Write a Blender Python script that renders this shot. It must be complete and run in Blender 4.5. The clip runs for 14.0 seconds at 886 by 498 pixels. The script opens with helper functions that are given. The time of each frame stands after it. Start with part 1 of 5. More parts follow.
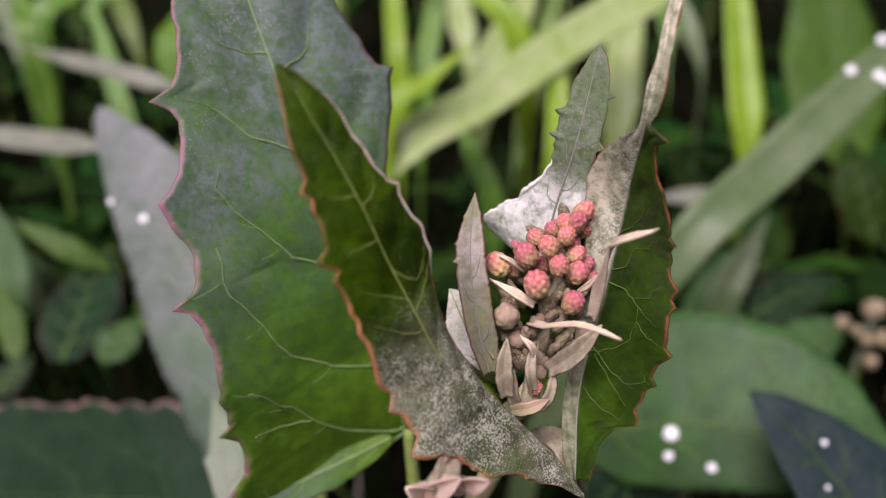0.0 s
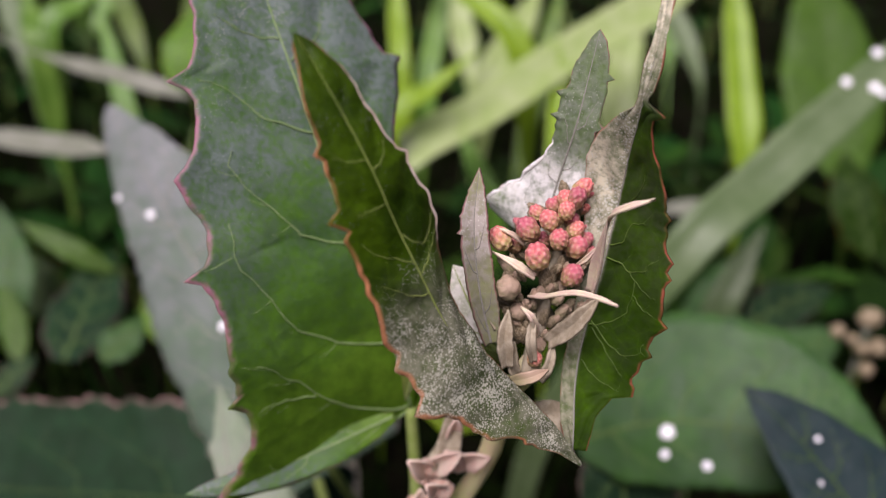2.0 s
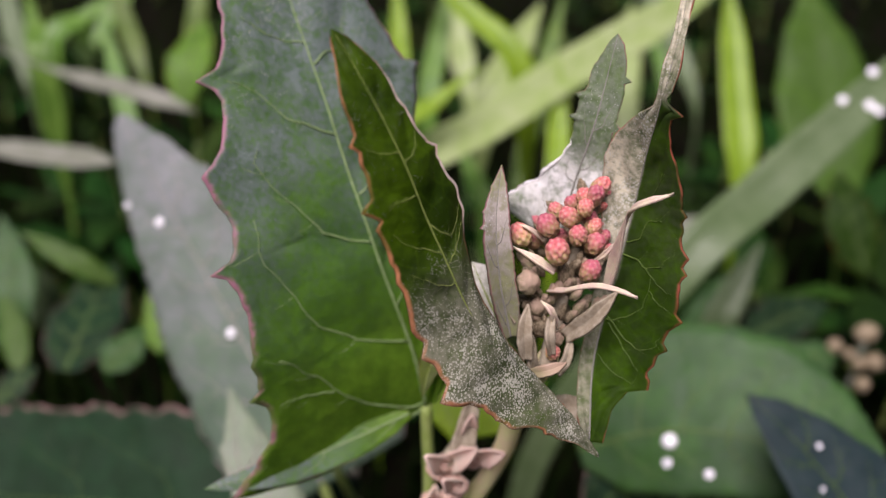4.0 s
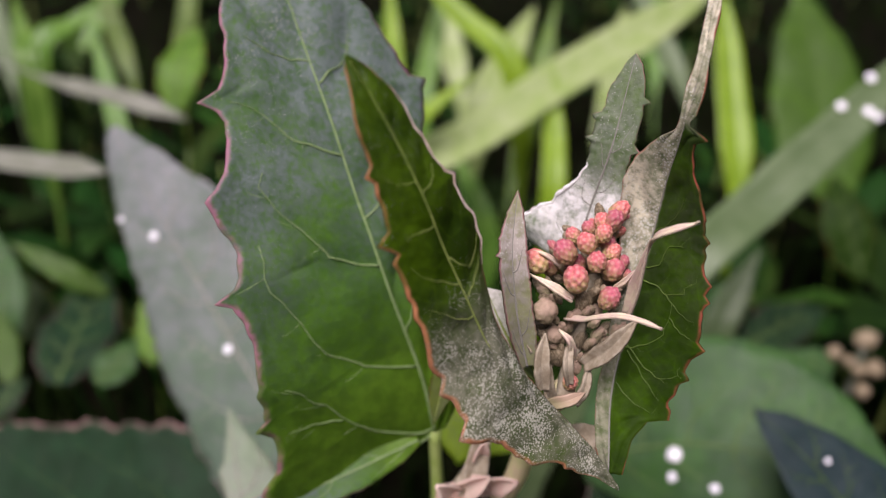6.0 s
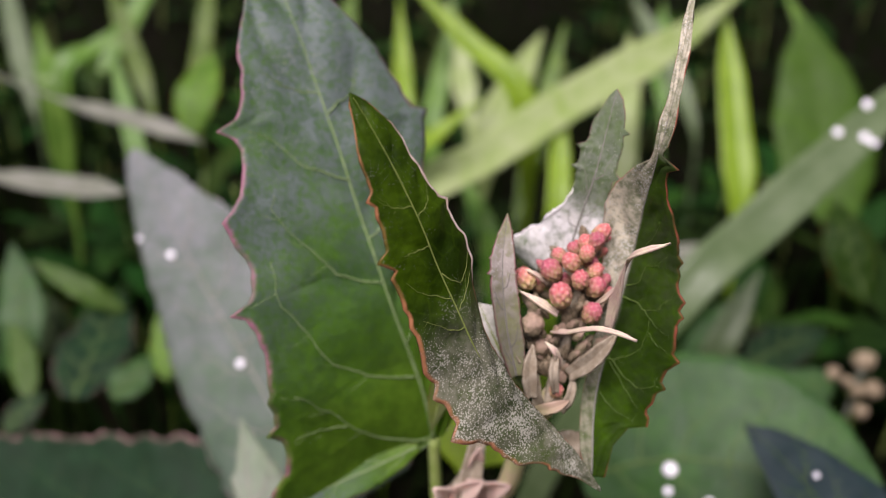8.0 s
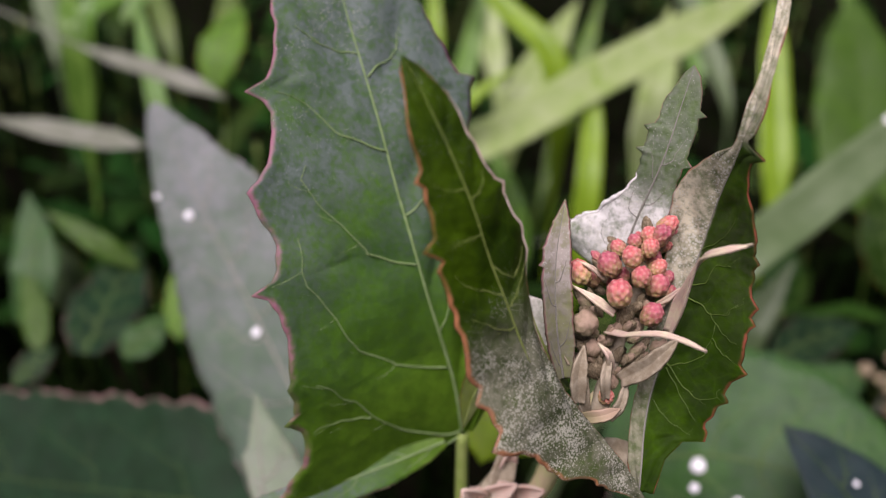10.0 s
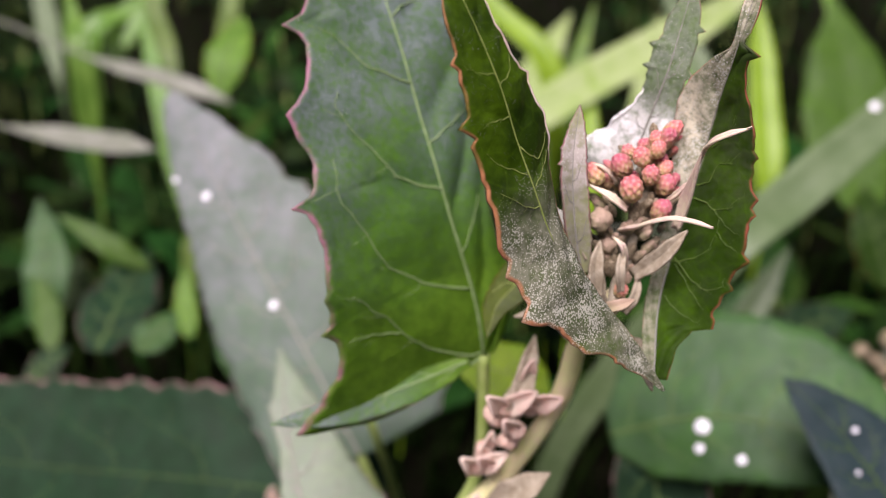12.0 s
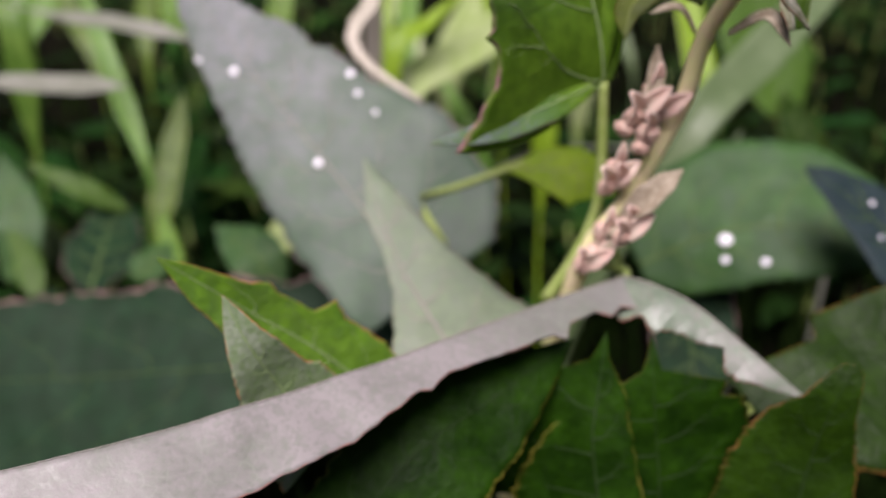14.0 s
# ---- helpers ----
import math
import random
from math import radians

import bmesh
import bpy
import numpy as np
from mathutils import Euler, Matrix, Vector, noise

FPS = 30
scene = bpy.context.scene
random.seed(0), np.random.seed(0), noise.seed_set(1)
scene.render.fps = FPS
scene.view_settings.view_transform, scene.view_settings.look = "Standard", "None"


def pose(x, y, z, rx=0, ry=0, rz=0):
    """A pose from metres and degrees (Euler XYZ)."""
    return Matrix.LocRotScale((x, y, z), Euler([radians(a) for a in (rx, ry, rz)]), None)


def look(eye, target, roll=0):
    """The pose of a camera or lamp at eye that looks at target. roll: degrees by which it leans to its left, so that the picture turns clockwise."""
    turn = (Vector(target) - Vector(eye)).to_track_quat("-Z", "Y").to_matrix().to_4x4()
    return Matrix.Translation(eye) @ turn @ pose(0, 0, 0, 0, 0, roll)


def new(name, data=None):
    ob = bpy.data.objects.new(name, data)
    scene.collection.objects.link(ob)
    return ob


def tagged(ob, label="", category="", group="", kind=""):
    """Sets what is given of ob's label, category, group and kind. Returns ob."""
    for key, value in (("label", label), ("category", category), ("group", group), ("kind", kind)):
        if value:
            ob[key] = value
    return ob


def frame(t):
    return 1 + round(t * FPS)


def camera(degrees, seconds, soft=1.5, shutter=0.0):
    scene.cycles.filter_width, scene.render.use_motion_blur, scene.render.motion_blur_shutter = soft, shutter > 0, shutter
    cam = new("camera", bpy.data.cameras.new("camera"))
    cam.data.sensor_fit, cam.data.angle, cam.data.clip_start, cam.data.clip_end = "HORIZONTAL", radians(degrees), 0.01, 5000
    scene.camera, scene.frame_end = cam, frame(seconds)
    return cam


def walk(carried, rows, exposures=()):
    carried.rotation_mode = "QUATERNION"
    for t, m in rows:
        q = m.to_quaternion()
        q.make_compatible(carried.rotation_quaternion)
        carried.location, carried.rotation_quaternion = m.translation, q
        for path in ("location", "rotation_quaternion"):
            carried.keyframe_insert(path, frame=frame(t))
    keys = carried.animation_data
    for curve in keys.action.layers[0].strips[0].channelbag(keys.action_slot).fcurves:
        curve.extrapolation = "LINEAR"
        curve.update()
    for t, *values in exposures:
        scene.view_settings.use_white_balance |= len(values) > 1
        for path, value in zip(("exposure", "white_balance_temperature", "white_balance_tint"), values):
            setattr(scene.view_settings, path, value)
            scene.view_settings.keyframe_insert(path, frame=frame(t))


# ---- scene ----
cam = camera(54.0, 14.0, soft=1.2)
cam.data.dof.use_dof = True
cam.data.dof.focus_distance = 0.0760
cam.data.dof.aperture_fstop = 21.0
ROWS = [
    (0, 0.00000, 0.00000, 0.23000, 62.00, 0.00, 0.00),
    (0.5, -0.00178, -0.00113, 0.23084, 61.67, -0.20, -0.91),
    (1, -0.00233, -0.00320, 0.23215, 62.27, -0.49, -0.20),
    (1.5, -0.00325, -0.00307, 0.23069, 62.76, -0.78, -0.22),
    (2, -0.00048, -0.00451, 0.22780, 63.23, -0.64, 0.25),
    (2.5, 0.00057, -0.00079, 0.22805, 63.25, 0.24, -0.29),
    (3, -0.00544, -0.00379, 0.23000, 63.28, -0.95, -1.18),
    (3.5, -0.00294, -0.00806, 0.22658, 64.56, -1.19, 0.01),
    (6, -0.00541, -0.00413, 0.22766, 64.66, -1.19, -0.81),
    (6.5, -0.00049, -0.00554, 0.22689, 65.62, 0.35, -0.19),
    (7, -0.00315, -0.00536, 0.22986, 65.44, -1.00, -0.25),
    (7.5, -0.00495, -0.00910, 0.23029, 65.71, -0.87, -0.31),
    (8, -0.00407, -0.01070, 0.23046, 66.03, -1.18, 0.02),
    (10.5, -0.00721, -0.00146, 0.22814, 63.41, -3.56, 2.31),
    (11, -0.00633, -0.00614, 0.22744, 64.53, -3.25, 2.24),
    (11.5, -0.00544, -0.01018, 0.22402, 65.53, -2.96, 1.81),
    (12, -0.00929, -0.01408, 0.22035, 65.91, -2.62, 1.33),
    (12.5, -0.01378, -0.01867, 0.21470, 66.68, -1.67, -0.78),
    (12.8, -0.01683, -0.02248, 0.21000, 67.64, -0.66, -2.54),
    (13, -0.03780, -0.02925, 0.21079, 67.58, -1.44, -7.16),
    (13.2, -0.03794, -0.02752, 0.20542, 67.62, -0.51, -7.56),
    (13.5, -0.04384, -0.03052, 0.19256, 68.69, -0.30, -8.46),
    (13.8, -0.04394, -0.03027, 0.19080, 67.98, -0.39, -8.32),
    (14, -0.04098, -0.03457, 0.18897, 67.60, -0.03, -7.69),
]
walk(cam, [(t, pose(x, y, z, rx, ry, rz)) for t, x, y, z, rx, ry, rz in ROWS], exposures=[(0.0, 0.42, 6300, 29), (8.0, 0.42, 6300, 29), (10.5, 0.28, 6300, 29), (12.0, 0.78, 6300, 30), (13.2, 0.72, 6300, 30), (14.0, 0.60, 6300, 30)])

# ---- sky and sun ----
SUN_ELEVATION, SUN_AZIMUTH = 56.0, 202.0   # sun through thin cloud, high behind the camera
world = bpy.data.worlds.new("sky")
scene.world = world
world.use_nodes = True
nt = world.node_tree
sky = nt.nodes.new("ShaderNodeTexSky")
sky.sky_type = "NISHITA"
sky.sun_disc = False
sky.sun_elevation = radians(SUN_ELEVATION)
sky.sun_rotation = radians(SUN_AZIMUTH)
sky.dust_density = 4.0
sky.air_density = 1.0
nt.links.new(sky.outputs["Color"], nt.nodes["Background"].inputs["Color"])
nt.nodes["Background"].inputs["Strength"].default_value = 0.035
sun_data = bpy.data.lights.new("sun", "SUN")
sun_data.energy = 5.0
sun_data.angle = radians(36.0)
sun_data.color = (1.0, 0.95, 0.88)
sun = new("sun", sun_data)
az, el = radians(SUN_AZIMUTH), radians(SUN_ELEVATION)
sun.matrix_world = look((2 * math.sin(az) * math.cos(el), 2 * math.cos(az) * math.cos(el), 2 * math.sin(el)), (0, 0, 0))


# ---- materials ----
class Nodes:
    """A small helper round one material's node tree."""

    def __init__(self, name):
        self.mat = bpy.data.materials.new(name)
        self.mat.use_nodes = True
        self.tree = self.mat.node_tree
        self.tree.nodes.clear()

    def add(self, kind, **inputs):
        node = self.tree.nodes.new(kind)
        for key, value in inputs.items():
            self.put(node, key.replace("_", " "), value)
        return node

    def put(self, node, key, value):
        socket = node.inputs[int(key)] if key.isdigit() else node.inputs[key]
        if isinstance(value, bpy.types.NodeSocket):
            self.tree.links.new(value, socket)
        else:
            socket.default_value = value

    def math(self, op, a, b=0.5, clamp=False):
        node = self.tree.nodes.new("ShaderNodeMath")
        node.operation, node.use_clamp = op, clamp
        self.put(node, "0", a)
        self.put(node, "1", b)
        return node.outputs[0]

    def ramp(self, fac, *stops):
        node = self.tree.nodes.new("ShaderNodeMapRange")
        node.interpolation_type = "SMOOTHSTEP"
        for key, value in zip(("Value", "From Min", "From Max", "To Min", "To Max"), (fac, *stops)):
            self.put(node, key, value)
        return node.outputs[0]

    def mix(self, fac, a, b):
        node = self.tree.nodes.new("ShaderNodeMix")
        node.data_type = "RGBA"
        self.put(node, "0", fac)
        for index, value in ((6, a), (7, b)):
            if isinstance(value, bpy.types.NodeSocket):
                self.tree.links.new(value, node.inputs[index])
            else:
                node.inputs[index].default_value = (*value, 1)
        return node.outputs[2]

    def noise(self, scale, detail=3.0, rough=0.6, vector=None):
        node = self.add("ShaderNodeTexNoise", Scale=scale, Detail=detail, Roughness=rough)
        if vector is not None:
            self.put(node, "Vector", vector)
        return node.outputs["Fac"]

    def place(self):
        return self.tree.nodes.new("ShaderNodeTexCoord").outputs["Object"]


def leaf_material(name, green, deep, meal=(0.5, 0.5), margin=(0.42, 0.12, 0.13), rim=0.93, bloom=(0.50, 0.53, 0.50),
                  gloss=0.45, thin=0.3, speck=1.0, spread=(0.15, 0.85), halves=(1.0, 1.0), shine=0.2, relief=1.0, glow_gain=2.4, sunlit=None, dust=0.0, grain_size=3900.0, grain_tone=(0.70, 0.70, 0.63), grain_mix=0.65, tail=2.0):
    """A leaf: green with darker blotches, a mealy bloom graded from base to tip, white specks, and a coloured margin."""
    n = Nodes(name)
    where = n.place()
    uv = n.tree.nodes.new("ShaderNodeUVMap")
    split = n.add("ShaderNodeSeparateXYZ", Vector=uv.outputs[0])
    along, across = split.outputs[0], split.outputs[1]
    off = n.math("ABSOLUTE", n.math("SUBTRACT", across, 0.5))
    off = n.math("MULTIPLY", off, 2.0)
    blotch = n.noise(160.0, 4.0, 0.6, where)
    fine = n.noise(1500.0, 3.0, 0.6, where)
    colour = n.mix(n.ramp(blotch, 0.35, 0.65, 0.0, 1.0), deep, green)
    if sunlit:
        # yellower towards the leaf's base, where light shining through is put into the colour
        colour = n.mix(n.ramp(n.math("ADD", along, n.math("MULTIPLY", n.math("SUBTRACT", blotch, 0.5), 0.3)), 0.0, 0.38, 0.85, 0.0), colour, sunlit)
    cells = n.tree.nodes.new("ShaderNodeTexVoronoi")
    cells.feature = "DISTANCE_TO_EDGE"
    n.put(cells, "Scale", 420.0)
    n.put(cells, "Vector", where)
    net = n.ramp(cells.outputs["Distance"], 0.0, 0.06, 0.12, 0.0)
    colour = n.mix(net, colour, tuple(min(1, c * 2.2) for c in green))
    mottle = n.noise(620.0, 4.0, 0.7, where)
    colour = n.mix(n.ramp(mottle, 0.35, 0.65, 0.0, 0.45), colour, tuple(c * 0.45 for c in deep))
    # bloom: grades from base to tip and breaks up in patches
    grade = n.ramp(along, spread[0], spread[1], meal[0], meal[1])
    grade = n.math("MULTIPLY", grade, n.math("MAXIMUM", n.ramp(across, 0.47, 0.53, halves[0], halves[1]), n.ramp(along, tail - 0.015, tail + 0.015, 0.0, 1.1)), True)
    patch = n.ramp(n.noise(90.0, 5.0, 0.65, where), 0.3, 0.7, 0.45, 1.35)
    amount = n.math("MULTIPLY", grade, patch, True)
    amount = n.math("MULTIPLY", amount, n.ramp(n.math("ADD", n.math("MULTIPLY", fine, 0.5), n.math("MULTIPLY", mottle, 0.5)), 0.36, 0.62, 0.4, 1.25), True)
    colour = n.mix(amount, colour, bloom)
    # scales: small white grains, denser where the bloom is
    grains = n.tree.nodes.new("ShaderNodeTexVoronoi")
    n.put(grains, "Scale", grain_size)
    n.put(grains, "Randomness", 1.0)
    n.put(grains, "Vector", where)
    size = n.math("MULTIPLY", n.ramp(n.noise(300.0, 3.0, 0.6, where), 0.3, 0.7, 0.12, 0.56), n.math("MULTIPLY", n.math("ADD", grade, dust), speck))
    grain = n.math("LESS_THAN", grains.outputs["Distance"], size)
    colour = n.mix(n.math("MULTIPLY", grain, grain_mix), colour, grain_tone)
    edge = n.ramp(n.math("ADD", off, n.math("MULTIPLY", n.math("SUBTRACT", fine, 0.5), 0.06)), rim, min(0.999, rim + 0.06), 0.0, 0.9)
    edge = n.math("MULTIPLY", edge, n.ramp(n.noise(260.0, 3.0, 0.6, where), 0.38, 0.6, 0.15, 1.0))
    colour = n.mix(edge, colour, margin)
    bump = n.add("ShaderNodeBump", Strength=0.6, Distance=0.0005 * relief, Height=n.math("ADD", n.math("ADD", n.math("MULTIPLY", blotch, 0.8), n.math("MULTIPLY", n.noise(520.0, 2.0, 0.5, where), 0.8)), n.math("ADD", n.math("MULTIPLY", fine, 0.5), n.math("MULTIPLY", grain, 0.5))))
    shell = n.add("ShaderNodeBsdfPrincipled", Base_Color=colour, Roughness=n.ramp(fine, 0.3, 0.7, gloss - 0.07, gloss + 0.12), Normal=bump.outputs[0])
    shell.inputs["Specular IOR Level"].default_value = shine
    lit = n.mix(n.ramp(amount, 0.0, 0.8, 0.6, 0.1), colour, tuple(min(1, c * glow_gain) for c in green))
    glow = n.add("ShaderNodeBsdfTranslucent", Color=lit, Normal=bump.outputs[0])
    both = n.tree.nodes.new("ShaderNodeMixShader")
    both.inputs[0].default_value = thin
    n.tree.links.new(shell.outputs[0], both.inputs[1])
    n.tree.links.new(glow.outputs[0], both.inputs[2])
    n.tree.links.new(both.outputs[0], n.add("ShaderNodeOutputMaterial").inputs[0])
    return n.mat


def plain_material(name, a, b, scale=400.0, gloss=0.55, thin=0.0, relief=0.0002, tip=None, vary=0.0, sheen=0.3, floret=None):
    """Two mixed tones with fine relief; tip: a colour that takes over towards the piece's own top."""
    n = Nodes(name)
    where = n.place()
    fac = n.noise(scale, 4.0, 0.65, where)
    fine = n.noise(scale * 6, 3.0, 0.6, where)
    colour = n.mix(n.ramp(fac, 0.33, 0.67, 0.0, 1.0), a, b)
    if tip:
        made = n.tree.nodes.new("ShaderNodeTexCoord")
        up = n.add("ShaderNodeSeparateXYZ", Vector=made.outputs["Generated"]).outputs[2]
        up = n.math("ADD", up, n.math("MULTIPLY", n.math("SUBTRACT", fac, 0.5), 0.7))
        colour = n.mix(n.ramp(up, 0.35, 0.95, 0.0, 0.9), colour, tip)
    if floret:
        # each floret is pale at its tip; crevice shade is painted into the seams
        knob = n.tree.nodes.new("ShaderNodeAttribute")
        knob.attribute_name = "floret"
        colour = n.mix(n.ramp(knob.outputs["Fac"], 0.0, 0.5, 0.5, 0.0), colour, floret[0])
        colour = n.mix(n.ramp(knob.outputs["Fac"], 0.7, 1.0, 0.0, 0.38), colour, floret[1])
    if vary:
        info = n.tree.nodes.new("ShaderNodeObjectInfo")
        hsv = n.add("ShaderNodeHueSaturation", Color=colour, Hue=n.ramp(info.outputs["Random"], 0.0, 1.0, 0.5 - vary * 0.04, 0.5 + vary * 0.08),
                    Value=n.ramp(info.outputs["Random"], 0.0, 1.0, 1 - vary, 1 + vary))
        colour = hsv.outputs[0]
    bump = n.add("ShaderNodeBump", Strength=0.6, Distance=relief, Height=n.math("ADD", fac, n.math("MULTIPLY", fine, 0.6)))
    shell = n.add("ShaderNodeBsdfPrincipled", Base_Color=colour, Roughness=gloss, Normal=bump.outputs[0])
    shell.inputs["Specular IOR Level"].default_value = sheen
    out = n.add("ShaderNodeOutputMaterial")
    if thin:
        glow = n.add("ShaderNodeBsdfTranslucent", Color=colour)
        both = n.tree.nodes.new("ShaderNodeMixShader")
        both.inputs[0].default_value = thin
        n.tree.links.new(shell.outputs[0], both.inputs[1])
        n.tree.links.new(glow.outputs[0], both.inputs[2])
        n.tree.links.new(both.outputs[0], out.inputs[0])
    else:
        n.tree.links.new(shell.outputs[0], out.inputs[0])
    return n.mat


PINK = (0.42, 0.13, 0.16)
M_FRONT = leaf_material("leaf_front", (0.040, 0.082, 0.0015), (0.012, 0.028, 0.001), meal=(0.85, 0.0), margin=(0.36, 0.15, 0.07), rim=0.90, bloom=(0.165, 0.170, 0.115), thin=0.22, speck=0.9, spread=(0.40, 0.62), relief=0.6, shine=0.10, dust=0.34, grain_size=5200.0, grain_tone=(0.56, 0.56, 0.47), grain_mix=0.6)
# bloom towards the tip also paints in the grey sheen of the sky
M_LARGE = leaf_material("leaf_large", (0.075, 0.185, 0.010), (0.038, 0.110, 0.010), meal=(0.0, 1.0), margin=(0.48, 0.19, 0.28), rim=0.95, bloom=(0.180, 0.234, 0.214), thin=0.5, speck=0.4, spread=(0.12, 0.8), dust=0.1, shine=0.25, relief=0.3, glow_gain=3.2, sunlit=(0.16, 0.30, 0.02))
# the white base is meal, with the bright sheen on it painted in
M_BACK = leaf_material("leaf_back", (0.075, 0.14, 0.022), (0.04, 0.085, 0.014), meal=(1.7, 0.13), margin=PINK, rim=0.965, bloom=(0.86, 0.85, 0.83), thin=0.35, spread=(0.2, 0.5), relief=0.6, dust=0.2)
M_WOOLLY = leaf_material("leaf_woolly", (0.30, 0.33, 0.20), (0.24, 0.28, 0.16), meal=(0.9, 1.4), margin=(0.55, 0.35, 0.33), rim=0.95, bloom=(0.80, 0.77, 0.73), thin=0.35, relief=0.6)
M_SIDE = leaf_material("leaf_side", (0.042, 0.100, 0.002), (0.016, 0.044, 0.001), meal=(0.16, 0.6), margin=(0.36, 0.09, 0.06), rim=0.95, bloom=(0.72, 0.68, 0.52), thin=0.42, halves=(2.2, 0.07), speck=0.8, spread=(0.2, 0.5), relief=0.3, shine=0.05, dust=0.05, tail=0.66)
M_SMALL = leaf_material("leaf_small", (0.24, 0.27, 0.09), (0.17, 0.19, 0.08), meal=(0.45, 1.1), margin=(0.30, 0.15, 0.15), rim=0.93, bloom=(0.45, 0.41, 0.37), thin=0.35, speck=0.5, spread=(0.35, 0.85), relief=0.5)
M_GREY = leaf_material("leaf_grey", (0.06, 0.115, 0.055), (0.045, 0.09, 0.045), meal=(0.25, 0.85), margin=(0.30, 0.22, 0.22), rim=0.97, bloom=(0.178, 0.190, 0.194), thin=0.2, speck=0.2, relief=0.5)
M_PALE = leaf_material("leaf_pale", (0.16, 0.22, 0.12), (0.12, 0.18, 0.10), meal=(0.5, 0.6), margin=(0.36, 0.22, 0.18), rim=0.97, bloom=(0.185, 0.215, 0.165), thin=0.2, speck=0.2, relief=0.5)
M_LOW = leaf_material("leaf_low", (0.17, 0.19, 0.155), (0.14, 0.165, 0.125), meal=(0.45, 1.0), margin=(0.30, 0.14, 0.11), rim=0.97, bloom=(0.235, 0.226, 0.214), gloss=0.45, thin=0.2, speck=0.0, spread=(0.06, 0.5), shine=0.5, relief=0.2)
M_LOBE = leaf_material("leaf_lobe", (0.13, 0.19, 0.12), (0.09, 0.15, 0.085), meal=(0.25, 0.45), margin=(0.34, 0.10, 0.07), rim=0.95, bloom=(0.265, 0.25, 0.235), gloss=0.4, thin=0.2, speck=0.0, shine=0.7, relief=0.3)
M_FRESH = leaf_material("leaf_fresh", (0.12, 0.26, 0.012), (0.075, 0.18, 0.010), meal=(0.03, 0.03), margin=(0.42, 0.13, 0.05), rim=0.95, thin=0.35, speck=0.3)
M_FRESH2 = leaf_material("leaf_fresh_grey", (0.12, 0.21, 0.06), (0.085, 0.16, 0.045), meal=(0.45, 0.45), margin=(0.48, 0.17, 0.06), rim=0.95, bloom=(0.31, 0.36, 0.27), thin=0.3, speck=0.4)
# the next two greens have the shade deep among the leaves painted in
M_UNDERSHADE = leaf_material("leaf_undershade", (0.012, 0.042, 0.0015), (0.005, 0.020, 0.001), meal=(0.0, 0.0), margin=(0.22, 0.20, 0.03), rim=0.96, bloom=(0.10, 0.13, 0.11), thin=0.2, speck=0.0, shine=0.06)
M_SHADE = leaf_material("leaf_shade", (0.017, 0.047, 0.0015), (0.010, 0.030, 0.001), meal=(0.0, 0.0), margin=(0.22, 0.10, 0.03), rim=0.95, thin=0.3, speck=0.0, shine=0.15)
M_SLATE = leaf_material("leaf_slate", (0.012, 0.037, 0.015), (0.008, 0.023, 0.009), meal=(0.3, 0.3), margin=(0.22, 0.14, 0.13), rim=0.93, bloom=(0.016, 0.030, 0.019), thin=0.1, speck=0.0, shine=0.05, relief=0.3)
M_BROAD = leaf_material("leaf_broad", (0.036, 0.104, 0.016), (0.020, 0.064, 0.011), meal=(0.22, 0.22), margin=(0.06, 0.13, 0.04), rim=0.98, bloom=(0.10, 0.16, 0.10), thin=0.25, speck=0.0, shine=0.2)
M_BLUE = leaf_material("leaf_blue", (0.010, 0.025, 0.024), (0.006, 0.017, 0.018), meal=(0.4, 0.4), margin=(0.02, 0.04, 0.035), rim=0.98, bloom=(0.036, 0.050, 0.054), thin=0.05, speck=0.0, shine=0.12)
M_PLAIN = leaf_material("leaf_plain", (0.055, 0.125, 0.010), (0.040, 0.095, 0.008), meal=(0.05, 0.05), margin=(0.06, 0.13, 0.02), rim=0.98, bloom=(0.10, 0.16, 0.06), thin=0.3, speck=0.0)
M_OLIVE = leaf_material("leaf_olive", (0.11, 0.15, 0.02), (0.07, 0.105, 0.014), meal=(0.1, 0.1), margin=(0.28, 0.10, 0.04), rim=0.93, bloom=(0.25, 0.25, 0.18), thin=0.45, speck=0.3)
M_LIME = leaf_material("leaf_lime", (0.26, 0.38, 0.015), (0.19, 0.31, 0.015), meal=(0.0, 0.0), margin=(0.28, 0.40, 0.03), rim=0.98, thin=0.45, speck=0.0)
M_VEIN = plain_material("vein", (0.26, 0.32, 0.08), (0.20, 0.26, 0.06), 900.0, 0.5, 0.2)
M_VEIN_PALE = plain_material("vein_pale", (0.22, 0.32, 0.13), (0.17, 0.26, 0.09), 900.0, 0.5, 0.2)
M_VEIN_OLIVE = plain_material("vein_olive", (0.10, 0.17, 0.025), (0.07, 0.125, 0.015), 900.0, 0.5, 0.2)
M_ROLL = plain_material("roll", (0.42, 0.32, 0.26), (0.56, 0.48, 0.42), 900.0, 0.6, 0.15)
M_WHITE_ROLL = plain_material("white_roll", (0.78, 0.76, 0.73), (0.86, 0.85, 0.83), 900.0, 0.6, 0.2)
M_VEIN_DARK = plain_material("vein_dark", (0.05, 0.09, 0.02), (0.035, 0.07, 0.015), 900.0, 0.6, 0.2)
# dimmed to go with the shade in those leaf colours
M_VEIN_UNDERSHADE = plain_material("vein_undershade", (0.012, 0.034, 0.003), (0.009, 0.026, 0.002), 900.0, 0.6, 0.2)
M_VEIN_MID = plain_material("vein_mid", (0.09, 0.15, 0.04), (0.07, 0.12, 0.03), 900.0, 0.6, 0.2)
M_VEIN_GREY = plain_material("vein_grey", (0.24, 0.23, 0.20), (0.20, 0.20, 0.16), 900.0, 0.6, 0.1)
